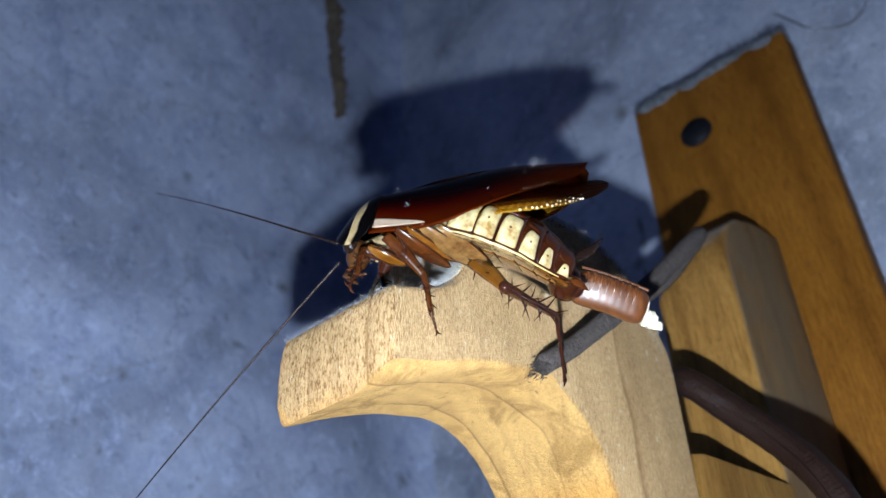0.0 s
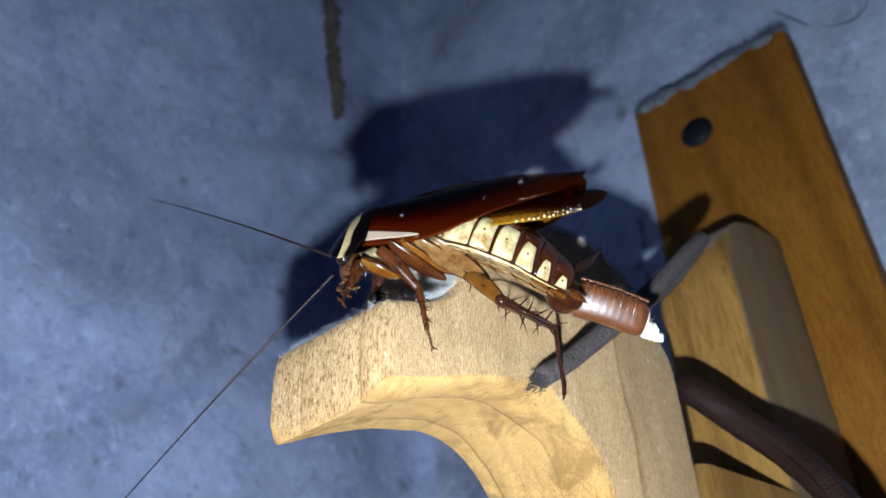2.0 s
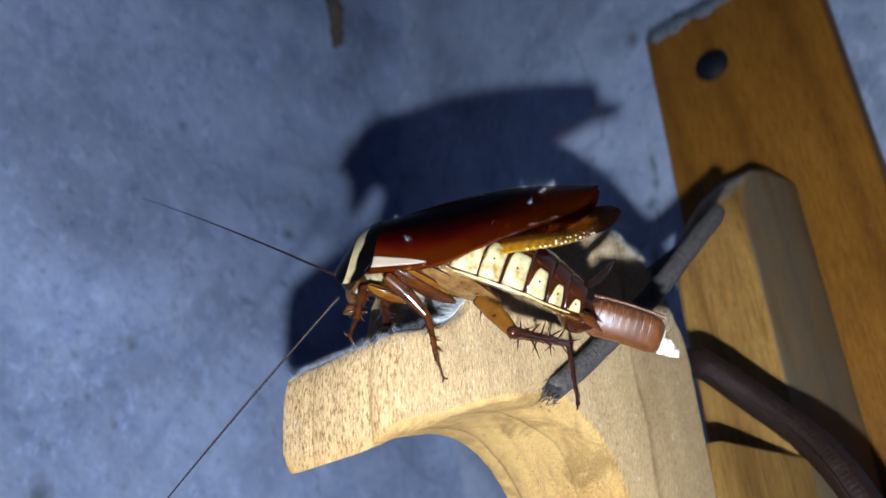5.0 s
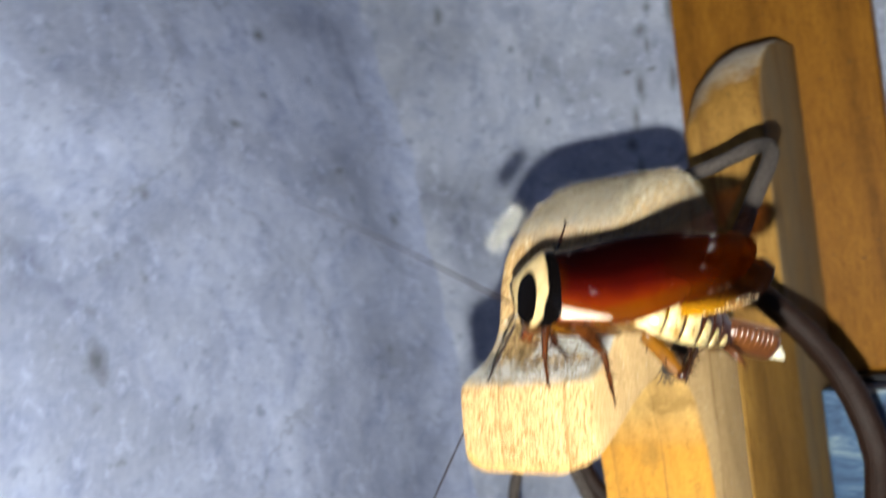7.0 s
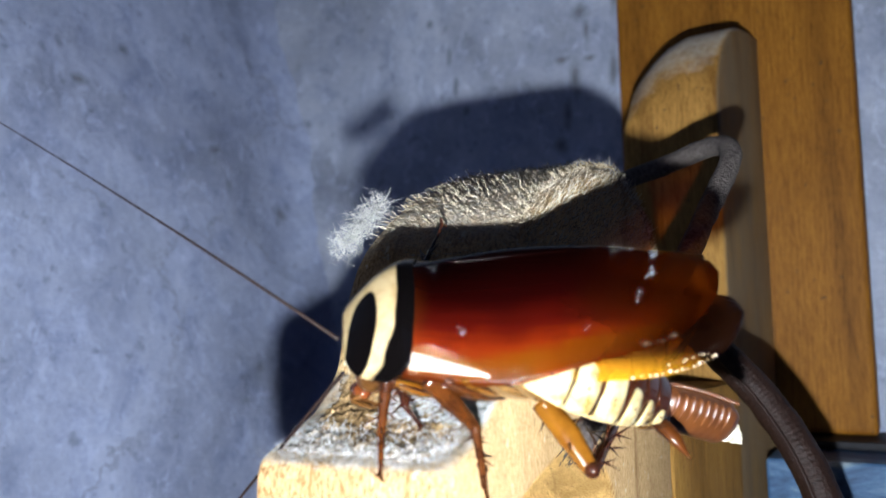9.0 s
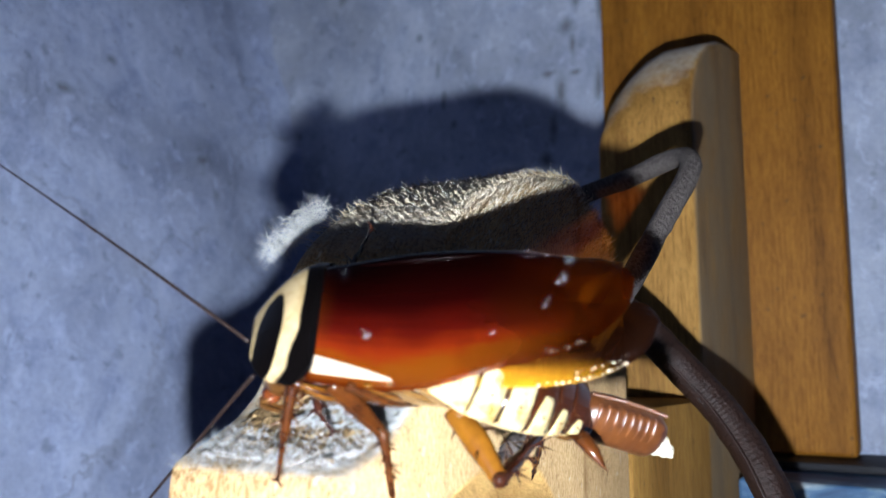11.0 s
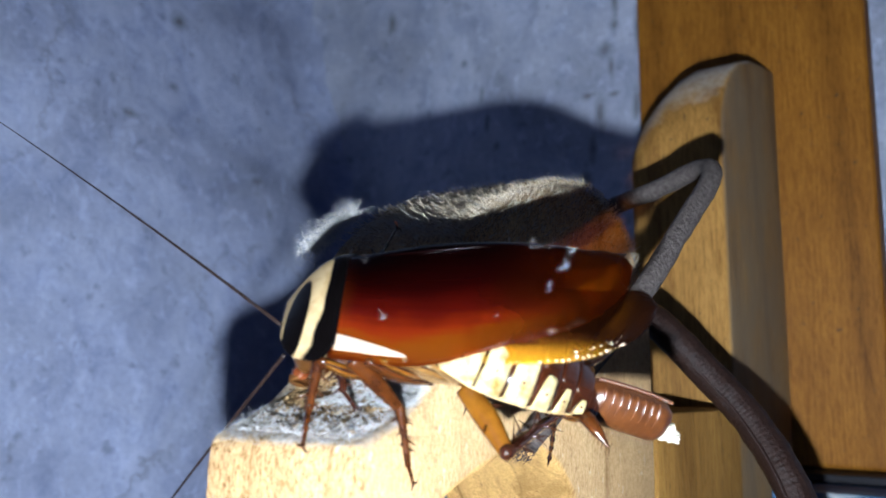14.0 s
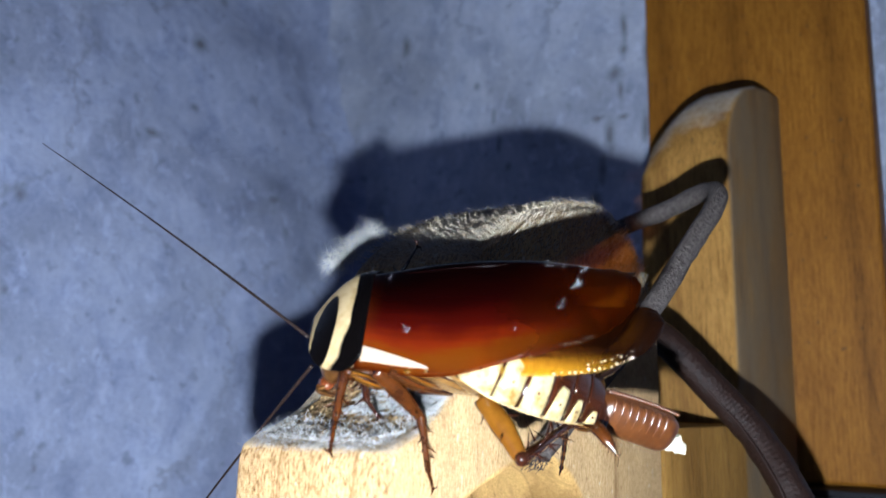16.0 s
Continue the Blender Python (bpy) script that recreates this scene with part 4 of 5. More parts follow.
loose = thing("loose_cord", (-36, 52, -60), "loose brown cord loops hanging behind the hook", "cord")
part("strand", tube([(-31, 54, -4), (-32.2, 52, -13), (-30.5, 52, -18), (-28.0, 52, -22.6), (-24.7, 52, -29.8), (-19, 53, -42), (-14, 54, -60)], [0.9, 0.9], 60, 8, wobble=0.1), M_CORD_OLD, loose)
part("strand", tube([(-31.8, 52.4, -17.5), (-34.4, 52, -21), (-37, 52, -25), (-38.3, 52, -31), (-36.5, 53, -44), (-33, 54, -60)], [0.9, 0.9], 60, 8, wobble=0.1), M_CORD_OLD, loose)
part("strand", tube([(-15, 56, -6), (-22, 55, -14), (-26.4, 54, -21), (-25.5, 53.5, -26), (-21, 54, -32), (-15, 56, -42)], [1.3, 1.5, 1.4], 60, 8, wobble=0.1), M_CORD, loose)

# ------------------------------------------------------------------ blue panel
panel = thing("blue_panel", (60, 80, -120), "worn blue painted panel beneath the rack", "panel")
part("panel_face", box((5.4, 71, -120), (120, 91.0, -15.6), 0.5, 3), M_BLUE, panel, crisp=40)
# black strip added to paint the shade in the gap under the plank
part("gap_strip", box((5.4, 80, -15.5), (120, 91.0, -14.5), 0.2, 2), M_SCREW_GAP, panel, "black strip for the dark gap", crisp=40)

# ------------------------------------------------------------------ the cockroach
FWD = Vector((-0.737, -0.658, 0.158)).normalized()
UPW = Vector((0.40, -0.22, 0.89))
UPW = (UPW - FWD * UPW.dot(FWD)).normalized()
LFT = UPW.cross(FWD).normalized()
roach = thing("cockroach", (1.0, 6.0, -5.0), "dark reddish brown cockroach with cream markings carrying an egg case", "cockroach")


# wing covers: corners of the left one, its mirror image gives the right one
WA, WB, WD = Vector((-1.6, -0.1, -0.9)), Vector((-2.9, 2.9, 5.4)), Vector((12.4, 11.6, 5.3))
WING_EDGE = smooth_line([WA, (3.4, 2.2, -1.4), (8.0, 4.4, -0.2), (11.4, 6.8, 0.9), (13.3, 9.9, 3.0)], 101)
WING_RIDGE = smooth_line([WB, (2.2, 5.8, 6.2), (7.2, 8.2, 6.2), (10.6, 10.2, 5.7), WD], 101)


def on_line(line, s):
    k = min(99, int(s * 100))
    return line[k].lerp(line[k + 1], s * 100 - k)


def mirrored(p):
    p = Vector(p)
    axis = (WD - WB).normalized()
    side = (LFT - axis * LFT.dot(axis)).normalized()
    return p - side * 2 * (p - WB).dot(side)


def tegmen_point(s, w, lift=0.0):
    n = Vector((0.64, -0.60, 0.48))
    # rounded rear end
    end = max(0.0, (s - 0.90) / 0.10)
    half = math.sqrt(max(0.0, 1 - end ** 3.0))
    w2 = 0.55 + (w - 0.55) * half
    q = on_line(WING_EDGE, s).lerp(on_line(WING_RIDGE, s), w2)
    bulge = (1.9 - 0.7 * min(1.0, s * 2.2)) * (1 - (1 - w2) ** 2.2) * (1 - w2 ** 2.4) * (1.0 - 0.3 * s)
    bulge += 0.04 * math.sin(9 * s + 5 * w) * w2
    return q + n * (bulge + lift)


def sheet(f, nu, nv, thick, flip=None, uvmap=None):
    """A thin shell over f(u, v), u and v from 0 to 1, with u, v in its UV map on both faces."""
    bm = bmesh.new()
    uvl = bm.loops.layers.uv.new("UVMap")
    grid, uvs = [], {}
    for i in range(nu + 1):
        row = []
        for j in range(nv + 1):
            u, v = i / nu, j / nv
            p = f(u, v)
            vert = bm.verts.new(flip(p) if flip else p)
            uvs[vert] = uvmap(u, v) if uvmap else (u, v)
            row.append(vert)
        grid.append(row)
    for i in range(nu):
        for j in range(nv):
            bm.faces.new((grid[i][j], grid[i + 1][j], grid[i + 1][j + 1], grid[i][j + 1]))
    bm.normal_update()
    back = []
    for row in grid:
        back.append([])
        for v in row:
            w = bm.verts.new(v.co - v.normal * thick)
            uvs[w] = uvs[v]
            back[-1].append(w)
    for i in range(nu):
        for j in range(nv):
            bm.faces.new((back[i][j + 1], back[i + 1][j + 1], back[i + 1][j], back[i][j]))
    rim = [(i, 0) for i in range(nu)] + [(nu, j) for j in range(nv)] + [(i, nv) for i in range(nu, 0, -1)] + [(0, j) for j in range(nv, 0, -1)]
    for (a, b), (c, e) in zip(rim, rim[1:] + rim[:1]):
        bm.faces.new((grid[a][b], back[a][b], back[c][e], grid[c][e]))
    for face in bm.faces:
        for lp in face.loops:
            lp[uvl].uv = uvs[lp.vert]
    bmesh.ops.remove_doubles(bm, verts=bm.verts[:], dist=0.001)
    return bm


left_wing = part("wing_cover", sheet(lambda u, v: tegmen_point(u, v), 60, 28, 0.10), M_TEGMEN, roach, "glossy wine red wing cover with amber margin")
part("humeral_stripe", sheet(lambda u, v: tegmen_point(0.012 + u * 0.20, 0.052 + v * (0.118 * (1 - u) ** 0.7 + 0.001), 0.09), 24, 6, 0.08), M_STRIPE, left_wing, "cream shoulder stripe")
right_wing = part("wing_cover", sheet(lambda u, v: tegmen_point(u, v, -0.25), 60, 28, 0.10, flip=mirrored), M_TEGMEN, roach, "glossy wine red wing cover with amber margin")
part("humeral_stripe", sheet(lambda u, v: tegmen_point(0.012 + u * 0.20, 0.052 + v * (0.118 * (1 - u) ** 0.7 + 0.001), -0.16), 24, 6, 0.08, flip=mirrored), M_STRIPE, right_wing, "cream shoulder stripe")


HIND_EDGE = smooth_line([(1.5, 2.0, -0.6), (4.8, 3.2, -1.0), (8.4, 5.0, -1.3), (11.4, 7.4, -1.0), (13.3, 9.5, 0.0), (14.3, 11.0, 1.0)], 101)
HIND_BACK = smooth_line([(1.0, 5.0, 2.6), (4.5, 7.0, 3.4), (8.0, 8.6, 3.4), (11.0, 10.2, 3.2), (13.0, 11.4, 3.2), (14.0, 12.1, 3.1)], 101)


def hind_point(u, v):
    half = math.sqrt(max(0.0, 1 - max(0.0, (u - 0.80) / 0.20) ** 2.0))
    q = on_line(HIND_EDGE, u).lerp(on_line(HIND_BACK, u), 0.5 + (v - 0.5) * half)
    rise = 0.45 * math.sin(math.pi * v) + 0.02 * math.sin(v * 46)
    rise += 0.10 * math.sin(u * 190) * clamp01((u - 0.3) * 5) * clamp01((0.9 - u) * 5) * clamp01(1 - abs(v - 0.12) / 0.16)
    return q + Vector((0.64, -0.6, 0.48)) * rise * (0.25 + 0.75 * half)


part("hind_wing", sheet(hind_point, 150, 40, 0.06), M_HINDWING, roach, "folded yellow hind wing")
part("hind_wing", sheet(hind_point, 40, 40, 0.06, flip=lambda p: mirrored(p) + UPW * 1.2 + FWD * 2.4), M_HINDWING, roach, "folded yellow hind wing")

# pale beads along the crimped wing margins, painting in their white glints
bm = bmesh.new()
rng = random.Random(14)
for k in range(32):
    if k < 15:
        p, r = hind_point(0.46 + 0.32 * k / 15 + rng.uniform(-0.004, 0.004), 0.012 + abs(rng.gauss(0, 0.012))), 0.10
    elif k < 24:
        p, r = hind_point(0.56 + 0.20 * (k - 15) / 9 + rng.uniform(-0.006, 0.006), 0.13 + rng.uniform(-0.03, 0.03)), 0.07
    else:
        p, r = tegmen_point(0.62 + 0.16 * (k - 24) / 8 + rng.uniform(-0.006, 0.006), 0.02 + rng.uniform(0, 0.03)), 0.045
    r *= rng.uniform(0.4, 1.1)
    for v in bmesh.ops.create_icosphere(bm, subdivisions=2, radius=r)["verts"]:
        v.co = p + Vector((v.co.x * 1.2, v.co.y * 1.2, v.co.z)) + Vector((0.64, -0.6, 0.48)) * 0.05
part("margin_glints", bm, M_GLINT, roach, "pale glossy beads for the glints on the crimped margin")["kind"] = "stuff"

# neck shield
def shield_point(u, v):
    """u across (-1 left .. 1 right), v along (0 rear .. 1 front)."""
    g = math.sqrt(max(0.0, 1 - v ** 3)) * (1 - 0.16 * clamp01(1 - v / 0.35) ** 2)
    w = abs(u) * g
    q = WB + FWD * 3.3 * v - UPW * 3.9 * v * v + (WA - WB) * 1.1 * w
    b = 1.95 * (1 - w ** 2.2) * (1 - (1 - w) ** 2.4) if w < 1 else 0
    q = q + Vector((0.64, -0.60, 0.48)) * (b * (1 - 0.4 * v) + 0.12) - LFT * 3.0 * w ** 3 * v
    q = q - FWD * 0.25 * (1 - v)
    return mirrored(q) if u > 0 else q


bm = sheet(lambda u, v: shield_point(2 * u - 1, v), 44, 40, 0.16, uvmap=lambda u, v: ((2 * u - 1) * math.sqrt(max(0, 1 - v ** 3)), v))
part("pronotum", bm, M_PRONOTUM, roach, "black neck shield with a cream ring")

# thorax and abdomen, in the body's own frame: distance along the back, to the left, upwards
AXIS = (WD - WB).normalized()
SIDE = (LFT - AXIS * LFT.dot(AXIS)).normalized()
RISE = SIDE.cross(AXIS)
RISE = RISE if RISE.dot(UPW) > 0 else -RISE
MIDDLE = -0.4
# along, half width and height of the side seam, back above it, belly below it
STATIONS = [(-2.2, 2.8, -4.7, 1.2, 0.6), (0.0, 4.4, -4.7, 1.6, 0.7), (2.5, 5.0, -4.5, 1.8, 0.7), (5.0, 5.4, -4.5, 2.0, 0.7), (6.1, 5.75, -4.55, 2.2, 0.9), (8.2, 6.6, -5.55, 3.1, 0.7),
            (9.75, 6.45, -6.35, 3.3, 0.7), (11.35, 5.8, -7.25, 3.2, 0.7), (12.65, 4.6, -8.15, 2.9, 0.7), (13.8, 3.4, -8.85, 2.4, 0.8), (15.0, 2.3, -9.5, 1.8, 0.9)]


def body_place(a, s, u):
    return WB + AXIS * a + SIDE * s + RISE * u


def station(k):
    """Catmull-Rom through the table of stations."""
    n = len(STATIONS) - 1
    i = min(max(int(k), 0), n - 1)
    f = k - i
    rows = [STATIONS[min(max(j, 0), n)] for j in (i - 1, i, i + 1, i + 2)]
    return [0.5 * (2 * b + (c - a) * f + (2 * a - 5 * b + 4 * c - d) * f * f + (3 * b - a - 3 * c + d) * f ** 3) for a, b, c, d in zip(*rows)]


def body_ring_point(k, ang, grow=1.0):
    """k counts the stations; ang in degrees: 0 the left seam, 90 the back, 270 the belly."""
    a, w, m, back, belly = station(k)
    t = math.radians(ang)
    c, q = math.cos(t), math.sin(t)
    power = 0.77 if q > 0 else 1.0
    x = MIDDLE + (w - MIDDLE) * math.copysign(abs(c) ** power, c) * grow
    y = (back if q > 0 else belly) * math.copysign(abs(q) ** power, q) * grow
    return body_place(a + 0.42 * y, x, m + y)


def body_ring(k0, k1, grow0, grow1, sides=48, steps=5):
    bm = bmesh.new()
    rings = []
    for i in range(steps + 1):
        f = i / steps
        g = grow0 + (grow1 - grow0) * f
        rings.append([bm.verts.new(body_ring_point(k0 + (k1 - k0) * f, 360 * j / sides, g)) for j in range(sides)])
    for p, q in zip(rings, rings[1:]):
        for j in range(sides):
            bm.faces.new((p[j], p[(j + 1) % sides], q[(j + 1) % sides], q[j]))
    bm.faces.new(rings[0])
    bm.faces.new(rings[-1])
    return bm


def plate(k0, k1, a0, a1, grow, taper=0.0, lean=0.0, rough=0.03):
    """A plate with rounded corners, a little proud of its ring, narrower towards a1."""
    def f(u, v):
        x, y = 2 * u - 1, 2 * v - 1
        x2, y2 = x * math.sqrt(1 - 0.30 * y ** 6), y * math.sqrt(1 - 0.22 * x ** 6)
        t = (y2 + 1) / 2
        mid = (k0 + k1) / 2 + lean * t
        k = mid + (k1 - k0) / 2 * x2 * (1 - taper * t) + rough * noise.noise(Vector((k0 * 3, x * 1.5, y * 2)))
        return body_ring_point(k, a0 + (a1 - a0) * t, grow + 0.032 * (1 - x2 ** 4) * (1 - y2 ** 4))
    return sheet(f, 14, 16, 0.12)


part("thorax", body_ring(0.0, 4.2, 0.78, 0.95, steps=16), M_PALE, roach, "pale membranous thorax")
for k in range(4, 10):
    seg = part("abdomen_segment", body_ring(k - 0.02, k + 1.04, 0.96, 1.0), M_BACK, roach, "shiny dark brown abdomen ring")
    hi = (44, 44, 40, 32, 25, 17)[k - 4]
    slim = (0.0, 0.03, 0.055, 0.08, 0.12, 0.17)[k - 4]
    for low, high in ((-9, hi), (180 - hi, 189)):
        taper = (0.1, 0.12, 0.2, 0.42, 0.55, 0.6)[k - 4]
        if low == -9:
            part("side_plate", plate(k + slim, k + 1.0 - slim * 0.6, low, high, 1.0, taper, 0.10), M_CREAM, seg, "cream side plate")
            part("breathing_hole", ball(body_ring_point(k + 0.55, hi * 0.4, 1.03), (0.10, 0.10, 0.10), seg=10, rings=6), M_BROWN, seg)
        else:
            part("side_plate", plate(k + slim, k + 1.0 - slim * 0.6, high, low, 1.0, taper, 0.10), M_CREAM, seg, "cream side plate")
    part("belly_plate", plate(k + 0.02, k + 1.0, -28, -56, 1.0, 0.1, -0.12, 0.08), M_TAN if k < 8 else M_AMBER, seg, "tan belly plate")
    part("belly_plate", plate(k + 0.06, k + 0.98, -60, -120, 1.0), M_AMBER, seg, "amber belly plate")
    part("top_plate", plate(k + 0.02, k + 1.02, hi + 4, 176 - hi, 1.0), M_BACK, seg, "dark brown top plate")
part("side_seam", tube([body_ring_point(4.1 + 0.33 * i, -22.0, 1.0) for i in range(17)], [0.05, 0.13, 0.13, 0.11, 0.10, 0.08, 0.04], 80, 8, wobble=0.25), M_SEAM, roach, "cream fold along the flank")
part("side_seam", tube([body_ring_point(4.1 + 0.33 * i, 202.0, 1.0) for i in range(17)], [0.05, 0.13, 0.13, 0.11, 0.10, 0.08, 0.04], 80, 8, wobble=0.25), M_SEAM, roach, "cream fold along the flank")

# tail end: egg case, cerci
OB, OT = Vector((7.9, 14.4, -3.35)), Vector((11.35, 19.3, -5.1))
oax = (OT - OB).normalized()
oup = Vector((0.60, -0.16, 0.74))
oup = (oup - oax * oup.dot(oax)).normalized()
oside = oax.cross(oup)
oside = oside if oside.dot(LFT) > 0 else -oside


def case_ring(f, grow=1.0):
    c = OB.lerp(OT, f) + oup * 0.15 * math.sin(math.pi * f)
    w = (1.1 + 0.2 * math.sin(math.pi * f)) * (1 - 0.35 * max(0, (0.12 - f) / 0.12) ** 2)
    h = 1.5 * (1 - 0.4 * max(0, (0.15 - f) / 0.15) ** 2)
    out = []
    for j in range(24):
        t = 2 * math.pi * j / 24
        x, y = math.cos(t), math.sin(t)
        out.append(c + (oside * math.copysign(abs(x) ** 0.55, x) * w + oup * math.copysign(abs(y) ** 0.9, y) * h) * grow)
    return out


bm = bmesh.new()
rings = []
for i in range(57):
    f = i / 56
    rings.append([bm.verts.new(p) for p in case_ring(f, (1.0 + 0.004 * math.sin(f * 2 * math.pi * 10)) * (1 if f < 0.84 else 1 - 9.0 * (f - 0.84) ** 2))])
for p, q in zip(rings, rings[1:]):
    for j in range(24):
        bm.faces.new((p[j], p[(j + 1) % 24], q[(j + 1) % 24], q[j]))
bm.faces.new(rings[0])
bm.faces.new(rings[-1])
ootheca = part("egg_case", bm, M_OOTHECA, roach, "ribbed reddish brown egg case")
bm = bmesh.new()
for i in range(26):
    f = 0.06 + 0.9 * i / 25
    c = OB.lerp(OT, f) + oup * (1.64 + 0.15 * math.sin(math.pi * f))
    for v in bmesh.ops.create_icosphere(bm, subdivisions=1, radius=0.17)["verts"]:
        v.co += c
part("keel", bm, M_OOTHECA, ootheca, "beaded keel")
for k in range(8):
    f = 0.12 + 0.095 * k
    p = case_ring(f, 1.012)
    bm = tube([p[j % 24] for j in (5, 4, 2, 1, 0)], [0.08, 0.15, 0.13, 0.06, 0.02], 14, 8)
    part("egg_rib", bm, M_OOTHECA, ootheca)
def lump(bm, centre, radii, seed, rough):
    for v in bmesh.ops.create_icosphere(bm, subdivisions=4, radius=1)["verts"]:
        c = v.co.copy()
        k = 1 + rough * noise.fractal(c * 1.5 + Vector((seed, 0, 0)), 1.0, 2.0, 3)
        v.co = centre + (oax * c.x * radii[0] + oside * c.y * radii[1] + oup * c.z * radii[2]) * k


bm = bmesh.new()
lump(bm, OT - oup * 0.1, (0.35, 0.8, 1.0), 3.0, 0.2)
lump(bm, OT + oax * 0.6 - oup * 0.55, (0.75, 0.75, 0.7), 5.0, 0.3)
lump(bm, OT + oax * 1.3 - oup * 0.8, (0.65, 0.5, 0.48), 9.0, 0.35)
part("foam_tip", bm, M_FOAM, ootheca, "white foamy tip")
part("vent_flap", ball((7.7, 13.6, -3.5), (1.5, 1.45, 1.5), (oax, oside, oup)), M_BACK, roach, "brown tail flap")
part("vent_flap", ball((8.3, 13.6, -4.1), (1.05, 0.5, 0.95), (oax, oside, oup)), M_DARKLEG, roach, "dark tail flap")

rng = random.Random(9)


def spines(points, radii, count, size, material, parent):
    """Thorns along a leg joint, each a part of it."""
    line = smooth_line(points, 30)
    for k in range(count):
        i = 2 + int(26 * (k + 0.5) / count)
        d = (line[i + 1] - line[i - 1]).normalized()
        s = d.orthogonal().normalized()
        s.rotate(Matrix.Rotation(2.4 * k + 0.6, 3, d))
        w = (s * 0.9 + d * 0.55).normalized()
        base = line[i] + s * radii[len(radii) // 2] * 0.7
        ln = size * rng.uniform(0.8, 1.3)
        part("spine", tube([base, base + w * ln * 0.7 + d * 0.04, base + w * ln * 1.4], [0.10, 0.06, 0.012], 5, 5), material, parent)


def leg(label, joints, thick, count, size, upper, lower):
    """joints: hip, knee, ankle, toe."""
    hip, knee, ankle, toe = [Vector(j) for j in joints]
    pts = [hip, hip.lerp(knee, 0.5) + UPW * 0.15, knee]
    radii = [thick[0], thick[0] * 1.15, thick[1]]
    femur = part("femur", tube(pts, radii, 20, 10, 0.6), upper, roach, label)
    spines(pts, radii, 4, size * 0.6, lower, femur)
    part("knee", ball(knee, (thick[1] * 1.0,) * 3, seg=12, rings=8), lower, femur)
    pts = [knee, knee.lerp(ankle, 0.5), ankle]
    radii = [thick[1], thick[2] * 1.1, thick[2]]
    tibia = part("tibia", tube(pts, radii, 20, 8, wobble=0.1), lower, roach, "thorny tibia")
    spines(pts, radii, count, size, lower, tibia)
    # the foot: four short joints and a longer last one, each thicker at its end
    foot = smooth_line([ankle, ankle.lerp(toe, 0.6) + Vector((0.1, -0.1, 0)), toe], 41)
    r = thick[2]
    tarsus = part("tarsus", tube(foot[::4], [r * 0.75, r * 0.5, r * 0.7, r * 0.45, r * 0.65, r * 0.42, r * 0.6, r * 0.4, r * 0.42, r * 0.65], 44, 8), lower, roach, "jointed foot")
    d = (toe - ankle).normalized()
    s = d.cross(Vector((1, 0, 0))).normalized()
    for k in (1, -1):
        part("claw", tube([toe, toe + d * 0.25 + s * 0.3 * k, toe + d * 0.15 + s * 0.6 * k], [0.12, 0.08, 0.02], 6, 5), lower, tarsus)


leg("brown front leg", [(-1.5, 3.6, -1.7), (-3.3, 1.0, -1.25), (-3.3, 0.3, -4.0), (-2.6, -0.9, -5.9)], (0.60, 0.40, 0.26), 8, 0.6, M_LEG, M_LEG)
leg("brown middle leg", [(-0.6, 0.9, -1.1), (0.6, 4.1, -4.0), (0.72, 4.8, -7.4), (0.5, 5.6, -8.5)], (0.48, 0.32, 0.20), 9, 0.55, M_LEG, M_LEG)
leg("amber hind leg", [(3.5, 6.9, -2.7), (6.4, 6.9, -6.4), (5.2, 15.5, -4.7), (2.3, 20.2, -8.1)], (0.68, 0.50, 0.32), 22, 1.05, M_AMBER, M_DARKLEG)
leg("dark far front leg", [(-3.6, 4.2, 0.2), (-4.8, 4.6, -1.2), (-4.2, 4.4, -3.0), (-3.4, 4.6, -4.0)], (0.6, 0.4, 0.26), 6, 0.6, M_DARKLEG, M_DARKLEG)
leg("dark far middle leg", [(-3.0, 6.0, 1.8), (-5.6, 8.2, 4.4), (-5.2, 9.5, 6.8), (-5.0, 10.8, 8.6)], (0.42, 0.27, 0.18), 8, 0.7, M_DARKLEG, M_DARKLEG)
leg("dark far hind leg", [(3.0, 9.0, 0.4), (0.2, 14.0, 4.0), (-1.0, 18.0, 8.5), (-1.5, 21.5, 12.6)], (0.7, 0.42, 0.26), 10, 0.8, M_DARKLEG, M_DARKLEG)
def leaf(a, b, width, bow, thick):
    """A smooth leaf-shaped pod from a to b, bowed outwards, lying against the underside of the body."""
    out = (SIDE * 0.6 - RISE * 0.8).normalized()
    a, b = Vector(a) + out * 0.3, Vector(b) + out * 0.45
    d = (b - a).normalized()
    across = d.cross(out).normalized()
    out = across.cross(d)
    bm = bmesh.new()
    rings = []
    n, sides = 22, 16
    for i in range(n + 1):
        f = i / n
        half = width * (0.12 + 0.88 * math.sin(math.pi * min(1, 0.06 + f * 0.94)) ** 0.7)
        c = a.lerp(b, f) + out * bow * math.sin(math.pi * f)
        ring = []
        for j in range(sides):
            t = 2 * math.pi * j / sides
            ring.append(bm.verts.new(c + across * math.cos(t) * half + out * math.sin(t) * half * thick * (1 + 0.25 * math.cos(2 * t))))
        rings.append(ring)
    for p, q in zip(rings, rings[1:]):
        for j in range(sides):
            bm.faces.new((p[j], p[(j + 1) % sides], q[(j + 1) % sides], q[j]))
    bm.faces.new(rings[0])
    bm.faces.new(rings[-1])
    rims = []
    for sign in (1, -1):
        rims.append([a.lerp(b, f) + out * (bow * math.sin(math.pi * f) + 0.12) + across * sign * width * (0.12 + 0.88 * math.sin(math.pi * min(1, 0.06 + f * 0.94)) ** 0.7) * 0.97 for f in (0, 0.12, 0.3, 0.5, 0.7, 0.88, 1)])
    return bm, rims


